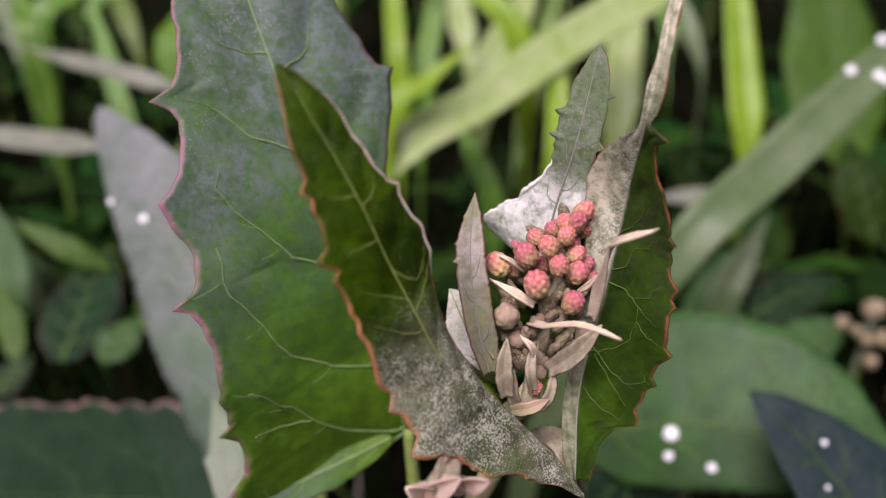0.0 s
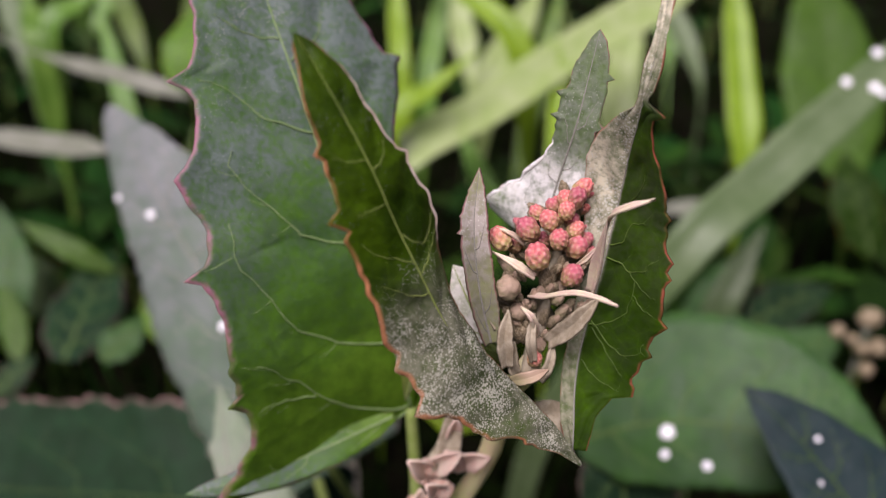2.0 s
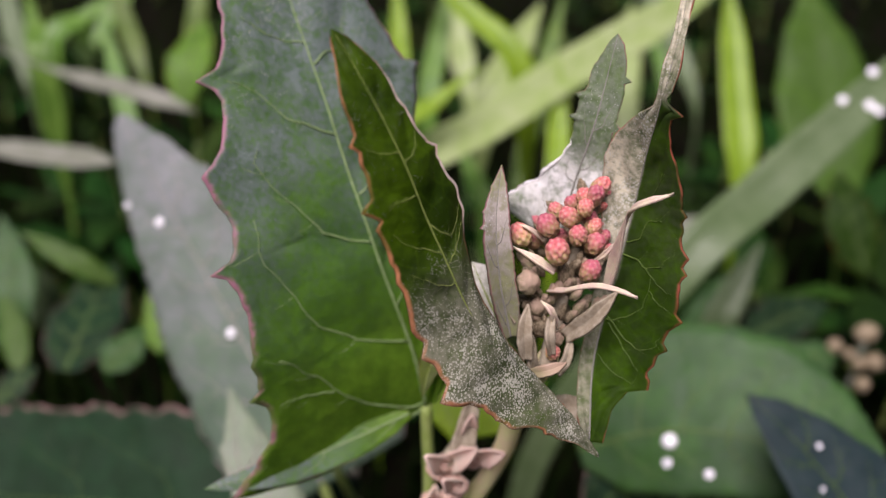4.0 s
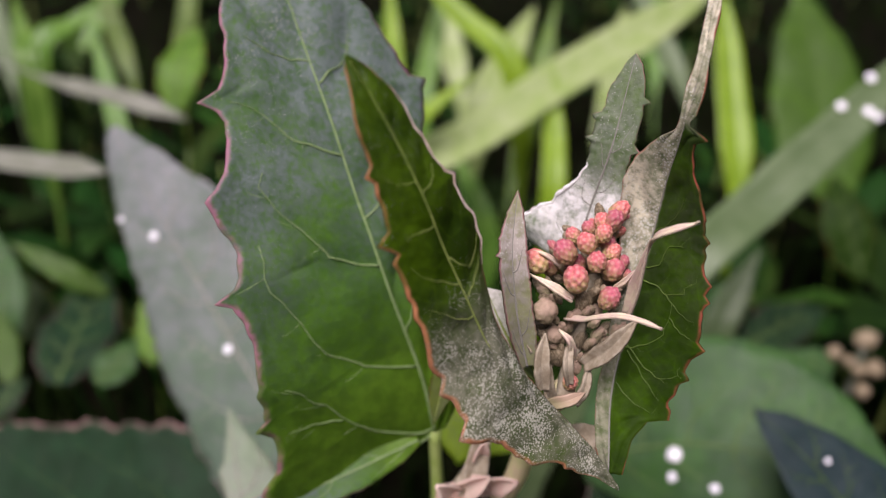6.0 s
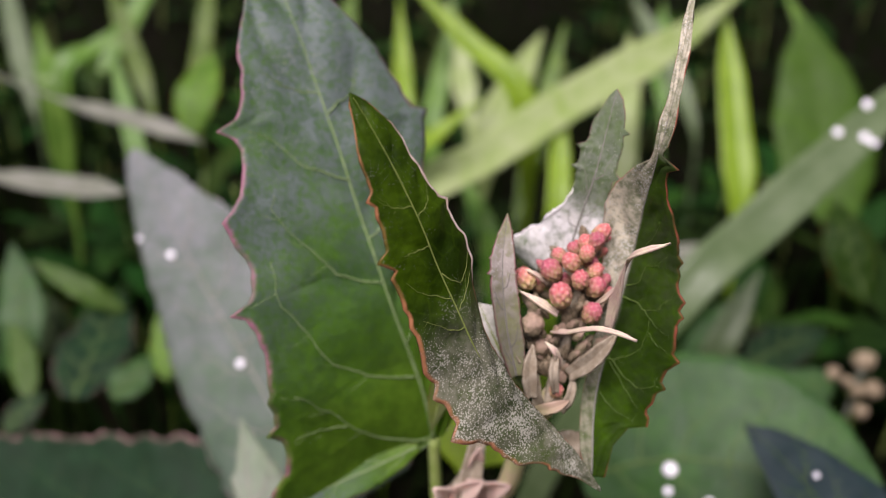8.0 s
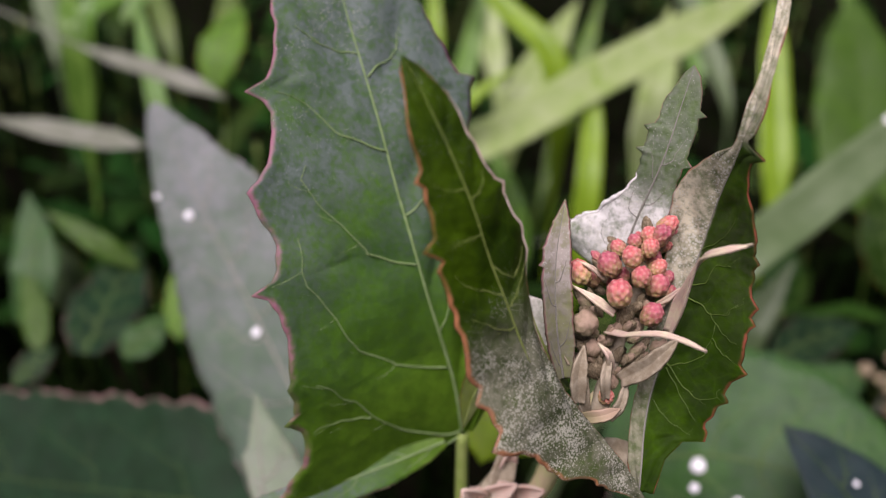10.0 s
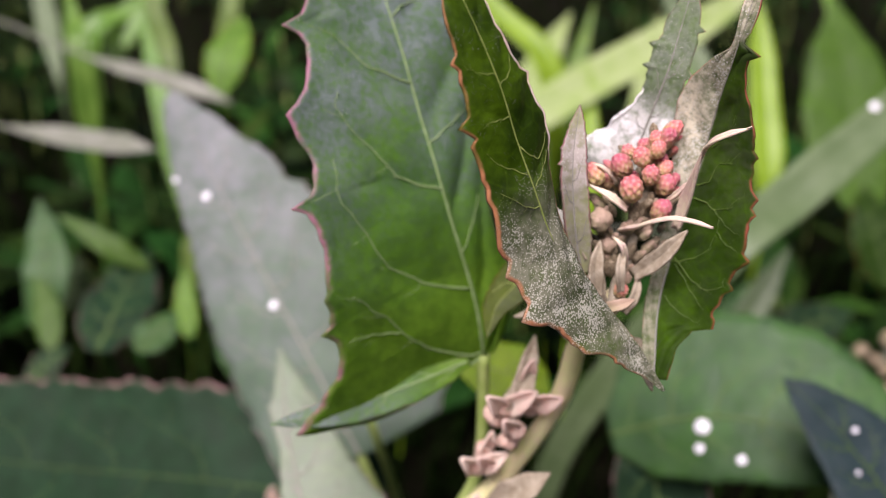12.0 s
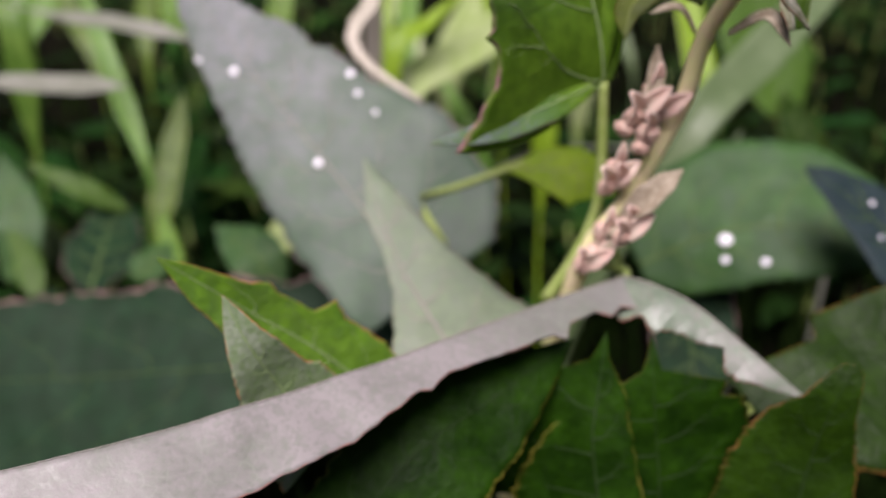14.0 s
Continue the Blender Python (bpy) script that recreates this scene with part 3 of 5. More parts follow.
front = Blade([(0.0124, 0.0573, 0.1748), (0.0092, 0.0574, 0.1792), (0.0049, 0.0565, 0.1840), (0.0007, 0.0554, 0.1893), (-0.0034, 0.0547, 0.1987), (-0.0071, 0.0552, 0.2071), (-0.0111, 0.0567, 0.2137)],
              [(0.25, -0.65, 0.72), (0.36, -0.72, 0.60), (0.42, -0.77, 0.47), (0.45, -0.79, 0.42)],
              [(0, 0.1), (0.05, 0.9), (0.096, 2.0), (0.136, 2.62), (0.15, 2.9), (0.16, 2.7), (0.197, 3.41), (0.239, 4.56), (0.271, 4.93), (0.316, 4.55), (0.344, 5.2), (0.364, 6.4), (0.379, 6.96), (0.39, 5.3), (0.412, 5.16), (0.444, 5.51), (0.463, 4.93), (0.495, 5.22), (0.528, 5.04), (0.566, 4.47), (0.59, 4.53), (0.626, 4.33), (0.649, 4.1), (0.668, 4.21), (0.683, 4.35), (0.692, 3.74), (0.722, 5.05), (0.732, 3.75), (0.754, 3.36), (0.779, 3.32), (0.81, 3.05), (0.827, 3.5), (0.838, 2.74), (0.866, 2.53), (0.893, 2.4), (0.922, 1.72), (0.952, 1.11), (0.983, 0.58), (1, 0)],
              [(0, 0.1), (0.046, 0.3), (0.145, 0.55), (0.212, 0.9), (0.266, 1.1), (0.327, 1.3), (0.389, 2.0), (0.442, 1.9), (0.492, 1.9), (0.531, 2.17), (0.572, 2.65), (0.624, 3.74), (0.655, 4.04), (0.674, 3.91), (0.708, 3.52), (0.737, 3.35), (0.754, 3.85), (0.766, 3.05), (0.802, 2.57), (0.833, 2.4), (0.857, 2.1), (0.889, 2.23), (0.921, 1.95), (0.951, 1.4), (0.978, 0.81), (1, 0)],
              fold=(4, 8), curl=(-10, -40), wave=0.03, waves=6, jag=0.03, seed=5, quilt=0.3, gap=0.1, reach=0.12)
front_blade = leaf("leaf", front, M_FRONT, plant, plant, "narrow curved leaf, mealy grey below and green at the tip", veins=(0, 0), vein_size=0.085, rows=190, cols=13, rib=0.44, lines=(
    (0.4, (0.70, -0.02), (0.703, -0.25), (0.71, -0.6)), (0.45, (0.585, -0.02), (0.606, -0.25), (0.635, -0.59), (0.66, -0.75)), (0.45, (0.52, -0.02), (0.534, -0.27), (0.586, -0.73)),
    (0.45, (0.64, 0.02), (0.615, 0.2), (0.605, 0.5), (0.64, 0.9)), (0.45, (0.56, 0.05), (0.575, 0.42), (0.61, 0.9)), (0.35, (0.78, -0.02), (0.79, -0.4), (0.81, -0.8)), (0.35, (0.76, 0.02), (0.77, 0.4), (0.80, 0.85))))

rolled_margin(front, 1, 0.55, 0.94, 0.15, M_ROLL, front_blade, "pinkish rolled margin")

back = Blade([(0.0094, 0.0726, 0.1897), (0.0104, 0.0728, 0.1955), (0.0118, 0.0725, 0.2023), (0.0135, 0.0741, 0.2104)],
             [(-0.176, -0.571, 0.802), (0.098, -0.770, 0.630), (0.099, -0.828, 0.552)],
             [(0, 7.0), (0.03, 7.9), (0.07, 8.0), (0.114, 7.6), (0.181, 6.13), (0.231, 4.37), (0.302, 3.51), (0.382, 2.38), (0.482, 1.76), (0.545, 1.8), (0.59, 1.95), (0.602, 2.6), (0.62, 1.95), (0.651, 2.01), (0.69, 2.0), (0.708, 2.6), (0.73, 1.7), (0.753, 1.58), (0.824, 1.55), (0.888, 1.02), (0.96, 0.55), (1, 0)],
             [(0, 3.1), (0.257, 3.02), (0.415, 2.43), (0.539, 2.02), (0.59, 2.0), (0.606, 2.55), (0.63, 2.0), (0.748, 2.0), (0.796, 1.8), (0.812, 2.4), (0.83, 1.75), (0.9, 1.4), (0.96, 0.8), (1, 0)], fold=(-8, 24), curl=(-35, 0), wave=0.06, waves=3, jag=0.04, seed=8)
back_blade = leaf("leaf", back, M_BACK, plant, plant, "upright young leaf, white with meal and painted sheen at its base", veins=(3, 3), vein_size=0.06, rib_size=0.10, vein_material=M_VEIN_GREY, rows=110, cols=9, first=0.1, last=0.7)

rolled_margin(back, -1, 0.03, 0.5, 0.2, M_WHITE_ROLL, back_blade, "thick white mealy margin")

side = Blade([(0.0120, 0.0599, 0.1744), (0.0125, 0.0642, 0.1813), (0.0145, 0.0668, 0.1905), (0.0156, 0.0670, 0.1995), (0.0159, 0.0643, 0.2071), (0.0170, 0.0655, 0.2127), (0.0183, 0.0694, 0.2178), (0.0199, 0.0740, 0.2201)],
             [(-0.1, -0.80, 0.58), (-0.35, -0.78, 0.50), (-0.42, -0.76, 0.48), (-0.42, -0.76, 0.48), (-0.44, -0.74, 0.50)],
             [(0, 0.6), (0.046, 1.23), (0.121, 1.38), (0.177, 1.35), (0.276, 1.64), (0.386, 2.54), (0.45, 3.37), (0.518, 3.8), (0.558, 3.27), (0.615, 1.83), (0.643, 0.65), (0.66, 0.59), (0.714, 0.74), (0.764, 0.55), (0.823, 0.45), (0.9, 0.35), (1, 0)],
             [(0, 1.3), (0.059, 2.13), (0.095, 3.66), (0.102, 5.69), (0.133, 5.38), (0.191, 6.28), (0.206, 6.8), (0.218, 6.25), (0.245, 6.66), (0.272, 7.85), (0.283, 6.96), (0.311, 6.82), (0.338, 6.33), (0.357, 6.75), (0.367, 6.1), (0.386, 6.83), (0.401, 5.72), (0.447, 5.2), (0.464, 5.7), (0.476, 4.73), (0.505, 4.85), (0.534, 3.95), (0.565, 3.18), (0.588, 2.21), (0.624, 1.48), (0.637, 1.43), (0.651, 2.4), (0.658, 0.5), (0.665, 0.35), (0.677, 0.75), (0.713, 0.85), (0.758, 0.5), (0.8, 0.55), (0.838, 0.7), (0.92, 0.4), (1, 0)],
             fold=(-6, 14), curl=(14, 0), wave=0.03, waves=6, jag=0.03, seed=11, quilt=0.35, gap=0.09, reach=0.18)
leaf("leaf", side, M_SIDE, plant, plant, "folded toothed leaf with a long twisted tip", veins=(0, 0), vein_size=0.08, vein_material=M_VEIN_OLIVE, rib_size=0.06, rib_material=M_VEIN_GREY, rows=190, cols=13, first=0.08, last=0.6, reach=0.18, lines=(
    (1.0, (0.225, 0.02), (0.233, 0.19), (0.256, 0.41), (0.306, 0.54), (0.334, 0.54)), (0.9, (0.35, 0.02), (0.352, 0.2), (0.344, 0.42), (0.355, 0.61), (0.378, 0.75)), (0.8, (0.222, 0.1), (0.212, 0.19), (0.171, 0.56), (0.142, 0.83)),
    (0.8, (0.375, 0.02), (0.391, 0.23), (0.426, 0.35), (0.438, 0.6)), (0.9, (0.235, 0.05), (0.226, 0.16), (0.201, 0.42), (0.193, 0.75), (0.227, 0.92)), (0.6, (0.44, 0.02), (0.461, 0.2), (0.492, 0.41), (0.533, 0.53)),
    (0.6, (0.306, 0.54), (0.29, 0.7), (0.285, 0.88)), (0.6, (0.16, 0.05), (0.13, 0.4), (0.11, 0.75)), (0.5, (0.344, 0.42), (0.32, 0.7), (0.315, 0.9))))

small = Blade([(0.0041, 0.0633, 0.1840), (0.0029, 0.0634, 0.1896), (0.0023, 0.0645, 0.1951), (0.0027, 0.0665, 0.2000)],
              [(0.098, -0.770, 0.630), (-0.000, -0.832, 0.555)],
              [(0, 0.75), (0.2, 1.13), (0.45, 1.25), (0.62, 1.35), (0.65, 1.25), (0.66, 1.6), (0.68, 1.3), (0.73, 1.3), (0.74, 1.5), (0.76, 1.25), (0.88, 0.75), (1, 0.00)], [(0, 0.94), (0.2, 1.5), (0.5, 1.6), (0.75, 1.3), (0.9, 0.7), (1, 0.00)],
              fold=(25, 30), curl=(0, 0), jag=0.07, seed=13)
leaf("leaf", small, M_SMALL, plant, plant, "small purple-grey folded leaf beside the buds", veins=(2, 2), vein_size=0.1, vein_material=M_VEIN_GREY, rows=80, cols=7, thick=0.3)
behind = Blade([(0.0041, 0.0672, 0.1817), (0.0022, 0.0689, 0.1850), (0.0006, 0.0715, 0.1877)], [(-0.092, -0.643, 0.761), (-0.098, -0.770, 0.630)],
               [(0, 0.75), (0.3, 1.92), (0.6, 1.81), (1, 0.00)], [(0, 0.75), (0.3, 2.13), (0.6, 2.56), (0.85, 1.60), (1, 0.00)], fold=(10, 20), jag=0.08, seed=17)
leaf("leaf", behind, M_WOOLLY, plant, plant, "short whitish leaf behind the small one", veins=(1, 1), vein_size=0.14, rows=60, cols=6)

# flower cluster: the axis with its buds and bracts
cluster = settle(stalk("flower_spike", [(0.0078, 0.0630, 0.1803), (0.0083, 0.0645, 0.1830), (0.0090, 0.0657, 0.1864), (0.0103, 0.0679, 0.1905), (0.0113, 0.0683, 0.1949), (0.0121, 0.0682, 0.1971)], 0.8, 0.4, M_HUSK, plant, "dense spike of pink and olive flower buds", 30, 0.3), plant)
bpy.context.view_layer.update()
TOWARD = Vector((0.089, -0.577, 0.812))
CORE = Spine([(0.0081, 0.0660, 0.1832), (0.0088, 0.0670, 0.1880), (0.0100, 0.0684, 0.1920), (0.0112, 0.0690, 0.1955), (0.0121, 0.0690, 0.1985)])
RIGHT, UPWARD, BACKWARD = Vector((1.000, 0.000, -0.000)), Vector((-0.000, 0.469, 0.883)), Vector((-0.000, -0.883, 0.469))
AXIS = [CORE.at(i / 30) for i in range(31)]
for i, (place, size) in enumerate((
        ((0.0121, 0.0679, 0.1975), 0.82), ((0.0115, 0.0671, 0.1969), 0.85), ((0.0106, 0.0675, 0.1967), 0.75), ((0.0106, 0.0664, 0.1960), 0.78), ((0.0095, 0.0677, 0.1959), 0.64), ((0.0090, 0.0656, 0.1954), 0.87),
        ((0.0081, 0.0676, 0.1952), 0.69), ((0.0072, 0.0658, 0.1944), 1.02), ((0.0048, 0.0663, 0.1932), 1.0), ((0.0079, 0.0632, 0.1930), 1.1), ((0.0099, 0.0648, 0.1939), 0.87), ((0.0116, 0.0667, 0.1940), 0.79),
        ((0.0117, 0.0659, 0.1926), 0.98), ((0.0126, 0.0672, 0.1927), 0.7), ((0.0112, 0.0640, 0.1907), 0.97), ((0.0061, 0.0673, 0.1922), 0.75), ((0.0113, 0.0673, 0.1946), 0.69), ((0.0100, 0.0677, 0.1946), 0.65), ((0.0087, 0.0669, 0.1928), 0.7), ((0.0130, 0.0672, 0.1913), 0.71))):
    p = Vector(place)
    near = min(AXIS, key=lambda q: (q - p).length)
    outward = (p - near).normalized()
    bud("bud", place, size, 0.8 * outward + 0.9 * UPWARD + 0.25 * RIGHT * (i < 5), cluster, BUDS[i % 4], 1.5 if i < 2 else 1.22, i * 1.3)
for place, size in (((0.0055, 0.0639, 0.1894), 1.15), ((0.0087, 0.0641, 0.1833), 0.71), ((0.0066, 0.0647, 0.1865), 0.91), ((0.0101, 0.0656, 0.1883), 1.01), ((0.0132, 0.0666, 0.1859), 1.1)):
    bud("bud", place, size, TOWARD, cluster, OLIVE, 1.15, size * 9)
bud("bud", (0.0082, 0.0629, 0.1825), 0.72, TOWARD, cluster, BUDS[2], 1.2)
for place, size in (((0.0092, 0.0670, 0.1847), 1.0), ((0.0111, 0.0682, 0.1893), 1.2), ((0.0105, 0.0684, 0.1925), 1.4), ((0.0112, 0.0690, 0.1950), 1.1)):
    bud("husk", place, size, TOWARD, cluster, WOOL, 1.3, size * 7)


rnd = random.Random(21)
for i in range(120):
    # dull scales packed between and below the buds
    h = rnd.uniform(0.0, 0.93) ** 1.3
    a = rnd.uniform(-1.7, 1.7)
    wide_here = 0.0016 + 0.0013 * math.sin(math.pi * min(1.0, h * 1.1))
    place = CORE.at(h) + wide_here * (1.25 * math.sin(a) * RIGHT + 0.75 * math.cos(a) * BACKWARD) + (0.0006 if h < 0.45 else -0.0012) * BACKWARD
    axis = math.sin(a) * RIGHT + math.cos(a) * BACKWARD + rnd.uniform(0.3, 1.4) * UPWARD
    kind = (WOOL, OLIVE, WOOL, WOOL, OLIVE)[i % 5] if h < 0.5 else (OLIVE, BUDS[i % 4], WOOL, BUDS[(i + 1) % 4])[i % 4]
    bud("husk", place, rnd.uniform(0.28, 0.52), axis, cluster, kind, rnd.uniform(1.6, 2.8), i)


def bract(places, facing, widths, twist_fold, material=None, label=""):
    shape = Blade(places, facing, widths, widths, fold=(twist_fold, twist_fold), jag=0.05, seed=len(widths) + int(places[0][2] * 1e5) % 17)
    bm = bmesh.new()
    uv = bm.loops.layers.uv.new("leaf")
    grid = [[bm.verts.new(shape.at(i / 30, j / 4)) for j in range(-4, 5)] for i in range(31)]
    for i in range(30):
        for j in range(8):
            bm.faces.new((grid[i][j], grid[i][j + 1], grid[i + 1][j + 1], grid[i + 1][j]))
    ob = part("bract", bm, material or M_BRACT, cluster, label)
    ob.matrix_parent_inverse = cluster.matrix_world.inverted()
    flesh = ob.modifiers.new("flesh", "SOLIDIFY")
    flesh.thickness, flesh.offset = 0.00025, 0.0
    return ob


bract([(0.0131, 0.0647, 0.1886), (0.0133, 0.0633, 0.1926), (0.0135, 0.0615, 0.1966), (0.0134, 0.0597, 0.1986), (0.0143, 0.0583, 0.2001), (0.0160, 0.0577, 0.2011)], [(-0.507, -0.667, 0.546), (-0.249, -0.499, 0.830), (-0.200, -0.352, 0.900)],
      [(0, 0.5), (0.25, 0.75), (0.5, 0.28), (0.62, 0.18), (0.78, 0.40), (0.9, 0.3), (1, 0.0)], 30, label="dry cream bract with a twisted tip")
bract([(0.0117, 0.0649, 0.1913), (0.0123, 0.0639, 0.1925), (0.0130, 0.0634, 0.1938)], [(-0.371, -0.820, 0.436), (-0.286, -0.797, 0.532)], [(0, 0.2), (0.5, 0.28), (0.9, 0.15), (1, 0.05)], 20)
bract([(0.0077, 0.0645, 0.1883), (0.0086, 0.0618, 0.1896), (0.0093, 0.0602, 0.1909), (0.0107, 0.0586, 0.1921), (0.0122, 0.0571, 0.1925), (0.0137, 0.0557, 0.1925)], [(-0.000, -0.454, 0.891), (-0.000, -0.436, 0.872)],
      [(0, 0.45), (0.2, 0.5), (0.4, 0.28), (0.7, 0.32), (0.9, 0.22), (1, 0.05)], 32, label="thin pinkish dry bract")
bract([(0.0078, 0.0635, 0.1908), (0.0058, 0.0635, 0.1922), (0.0040, 0.0646, 0.1928)], [(-0.000, -0.516, 0.857), (-0.000, -0.516, 0.857)], [(0, 0.35), (0.4, 0.5), (0.7, 0.25), (1, 0.03)], 25)
bract([(0.0070, 0.0663, 0.1928), (0.0054, 0.0658, 0.1941), (0.0044, 0.0664, 0.1942)], [(-0.000, -0.516, 0.857), (-0.000, -0.516, 0.857)], [(0, 0.3), (0.5, 0.25), (1, 0.03)], 25)
for a, b, c, w, material in (((0.0056, 0.0622, 0.1822), (0.0053, 0.0622, 0.1850), (0.0056, 0.0631, 0.1876), 1.25, M_HUSK), ((0.0080, 0.0622, 0.1828), (0.0076, 0.0619, 0.1853), (0.0080, 0.0630, 0.1874), 0.8, M_HUSK),
                             ((0.0095, 0.0637, 0.1838), (0.0114, 0.0624, 0.1864), (0.0136, 0.0627, 0.1893), 1.5, M_HUSK), ((0.0083, 0.0631, 0.1850), (0.0076, 0.0621, 0.1874), (0.0066, 0.0624, 0.1884), 0.6, M_BRACT),
                             ((0.0061, 0.0620, 0.1806), (0.0076, 0.0608, 0.1818), (0.0094, 0.0616, 0.1822), 1.0, M_BUD_OLIVE), ((0.0047, 0.0632, 0.1856), (0.0039, 0.0640, 0.1873), (0.0038, 0.0652, 0.1886), 0.9, M_HUSK),
                             ((0.0068, 0.0630, 0.1800), (0.0062, 0.0628, 0.1820), (0.0063, 0.0632, 0.1842), 0.9, M_HUSK), ((0.0089, 0.0630, 0.1800), (0.0096, 0.0627, 0.1820), (0.0099, 0.0634, 0.1842), 0.8, M_HUSK)):
    bract([a, b, c], [(-0.000, -0.711, 0.703), (-0.000, -0.580, 0.815)], [(0, w * 0.5), (0.35, w * 0.7), (0.7, w * 0.6), (0.9, w * 0.25), (1, 0.05)], 32, material)

# fruiting clusters lower on the stem
for places in (((0.0007, 0.0730, 0.1647), (-0.0016, 0.0712, 0.1622), (-0.0003, 0.0702, 0.1602), (-0.0025, 0.0727, 0.1603), (-0.0006, 0.0710, 0.1581), (0.0016, 0.0728, 0.1617)),
               ((-0.0033, 0.0736, 0.1543), (-0.0040, 0.0733, 0.1521), (-0.0026, 0.0729, 0.1529)),
               ((-0.0046, 0.0725, 0.1459), (-0.0023, 0.0709, 0.1455), (-0.0010, 0.0715, 0.1473), (-0.0002, 0.0721, 0.1491), (-0.0053, 0.0734, 0.1426), (-0.0066, 0.0737, 0.1404)),
               ((-0.0423, 0.1273, 0.0993), (-0.0395, 0.1262, 0.0988), (-0.0368, 0.1258, 0.0976))):
    line = Spine([places[0], places[1], places[-1]])
    bm = bmesh.new()
    tube_into(bm, [line.at(i / 10) for i in range(11)], [0.0009] * 11, 6)
    fruit = settle(part("fruit_cluster", bm, M_HUSK, plant, "small pinkish chaffy cluster on the stem"), plant)
    bpy.context.view_layer.update()
    for i, p in enumerate(places):
        bud("fruit", p, 1.1, (math.sin(i), -1, 0.8 + math.cos(i)), fruit, CHAFF, 1.4, i)
        for k in range(1 + i % 2):
            out = Vector((0.25 + 0.6 * math.sin(2.1 * i + 2.6 * k), -0.6, 1.0 + 0.4 * math.cos(1.7 * i + k))).normalized()
            size = 2.7 + 0.8 * math.sin(i * 1.3 + k)
            base, tip = Vector(p), Vector(p) + out * size * 0.0017
            shape = Blade([tuple(base), tuple(base.lerp(tip, 0.5) + Vector((0, -0.0004, 0.0003))), tuple(tip)], [(0.3 * math.cos(i + k), -0.8, 0.5)] * 2,
                          [(0, 0.5), (0.25, size * 0.38), (0.5, size * 0.42), (0.75, size * 0.3), (0.92, size * 0.12), (1, 0)], [(0, 0.5), (0.25, size * 0.38), (0.5, size * 0.42), (0.75, size * 0.3), (0.92, size * 0.12), (1, 0)], fold=(28, 28), curl=(20, 20), jag=0.05, seed=i + 20 * k)
            bm = bmesh.new()
            grid = [[bm.verts.new(shape.at(a / 12, b / 3)) for b in range(-3, 4)] for a in range(13)]
            for a in range(12):
                for b in range(6):
                    bm.faces.new((grid[a][b], grid[a][b + 1], grid[a + 1][b + 1], grid[a + 1][b]))
            ob = part("bracteole", bm, M_BRACTEOLE, fruit)
            ob.matrix_parent_inverse = fruit.matrix_world.inverted()
            ob.modifiers.new("flesh", "SOLIDIFY").thickness = 0.0003
for a, b, c, w, facing in (((-0.0022, 0.0724, 0.1466), (0.0004, 0.0688, 0.1518), (0.0043, 0.0682, 0.1557), 2.2, (-0.088, -0.651, 0.754)), ((-0.0016, 0.0720, 0.1601), (-0.0001, 0.0704, 0.1634), (0.0017, 0.0743, 0.1706), 1.5, (0.173, -0.829, 0.533)),
                           ((0.0048, 0.0703, 0.1726), (0.0020, 0.0698, 0.1757), (-0.0014, 0.0700, 0.1751), 0.8, (-0.065, -0.480, 0.875)), ((0.0080, 0.0678, 0.1729), (0.0109, 0.0641, 0.1753), (0.0123, 0.0606, 0.1726), 1.2, (-0.080, -0.591, 0.802))):
    bract([a, b, c], [facing, facing], [(0, w * 0.4), (0.5, w), (0.8, w * 0.7), (1, 0.05)], 25, M_HUSK)

# small olive leaf under the flower cluster
olive = Blade([(0.0064, 0.0726, 0.1761), (0.0017, 0.0744, 0.1787), (-0.0027, 0.0727, 0.1756), (-0.0041, 0.0704, 0.1719)], [(-0.037, -0.211, 0.977), (-0.355, -0.602, 0.715)],
              [(0, 0.83), (0.4, 2.34), (0.7, 1.65), (1, 0.00)], [(0, 0.83), (0.4, 5.37), (0.7, 2.76), (1, 0.00)], fold=(-20, -20), jag=0.08, seed=23)
leaf("leaf", olive, M_OLIVE, plant, plant, "small olive leaf curling down from the stem", veins=(2, 2), vein_size=0.14, rows=60, cols=6)

# lower leaves
grey = Blade([(-0.0234, 0.1223, 0.1145), (-0.0356, 0.1345, 0.1297), (-0.0530, 0.1534, 0.1490), (-0.0725, 0.1760, 0.1705)], [(-0.111, -0.721, 0.683), (-0.119, -0.779, 0.616)],
             [(0, 14), (0.05, 16), (0.25, 16.5), (0.4, 15), (0.51, 13.5), (0.69, 10), (0.82, 7.5), (0.93, 4.6), (0.98, 2.4), (1, 0)], [(0, 18), (0.1, 25), (0.25, 27), (0.35, 24), (0.5, 18.1), (0.6, 16.5), (0.615, 14.8), (0.64, 13.5), (0.70, 13), (0.76, 11.2), (0.78, 9.6), (0.85, 7.5), (0.94, 3.4), (0.98, 1.8), (1, 0)], fold=(-4, 4), curl=(-10, 0), wave=0.04, jag=0.03, seed=29)
leaf("leaf", grey, M_GREY, plant, plant, "broad blue-grey leaf with white droplets", veins=(5, 5), vein_size=0.22, vein_material=M_VEIN_GREY, rows=100, cols=9, thick=0.3)
settle(stalk("petiole", [(-0.0234, 0.1223, 0.1145), (-0.0168, 0.1033, 0.1157), (-0.010, 0.105, 0.085)], 0.9, 1.2, M_PETIOLE, plant), plant)

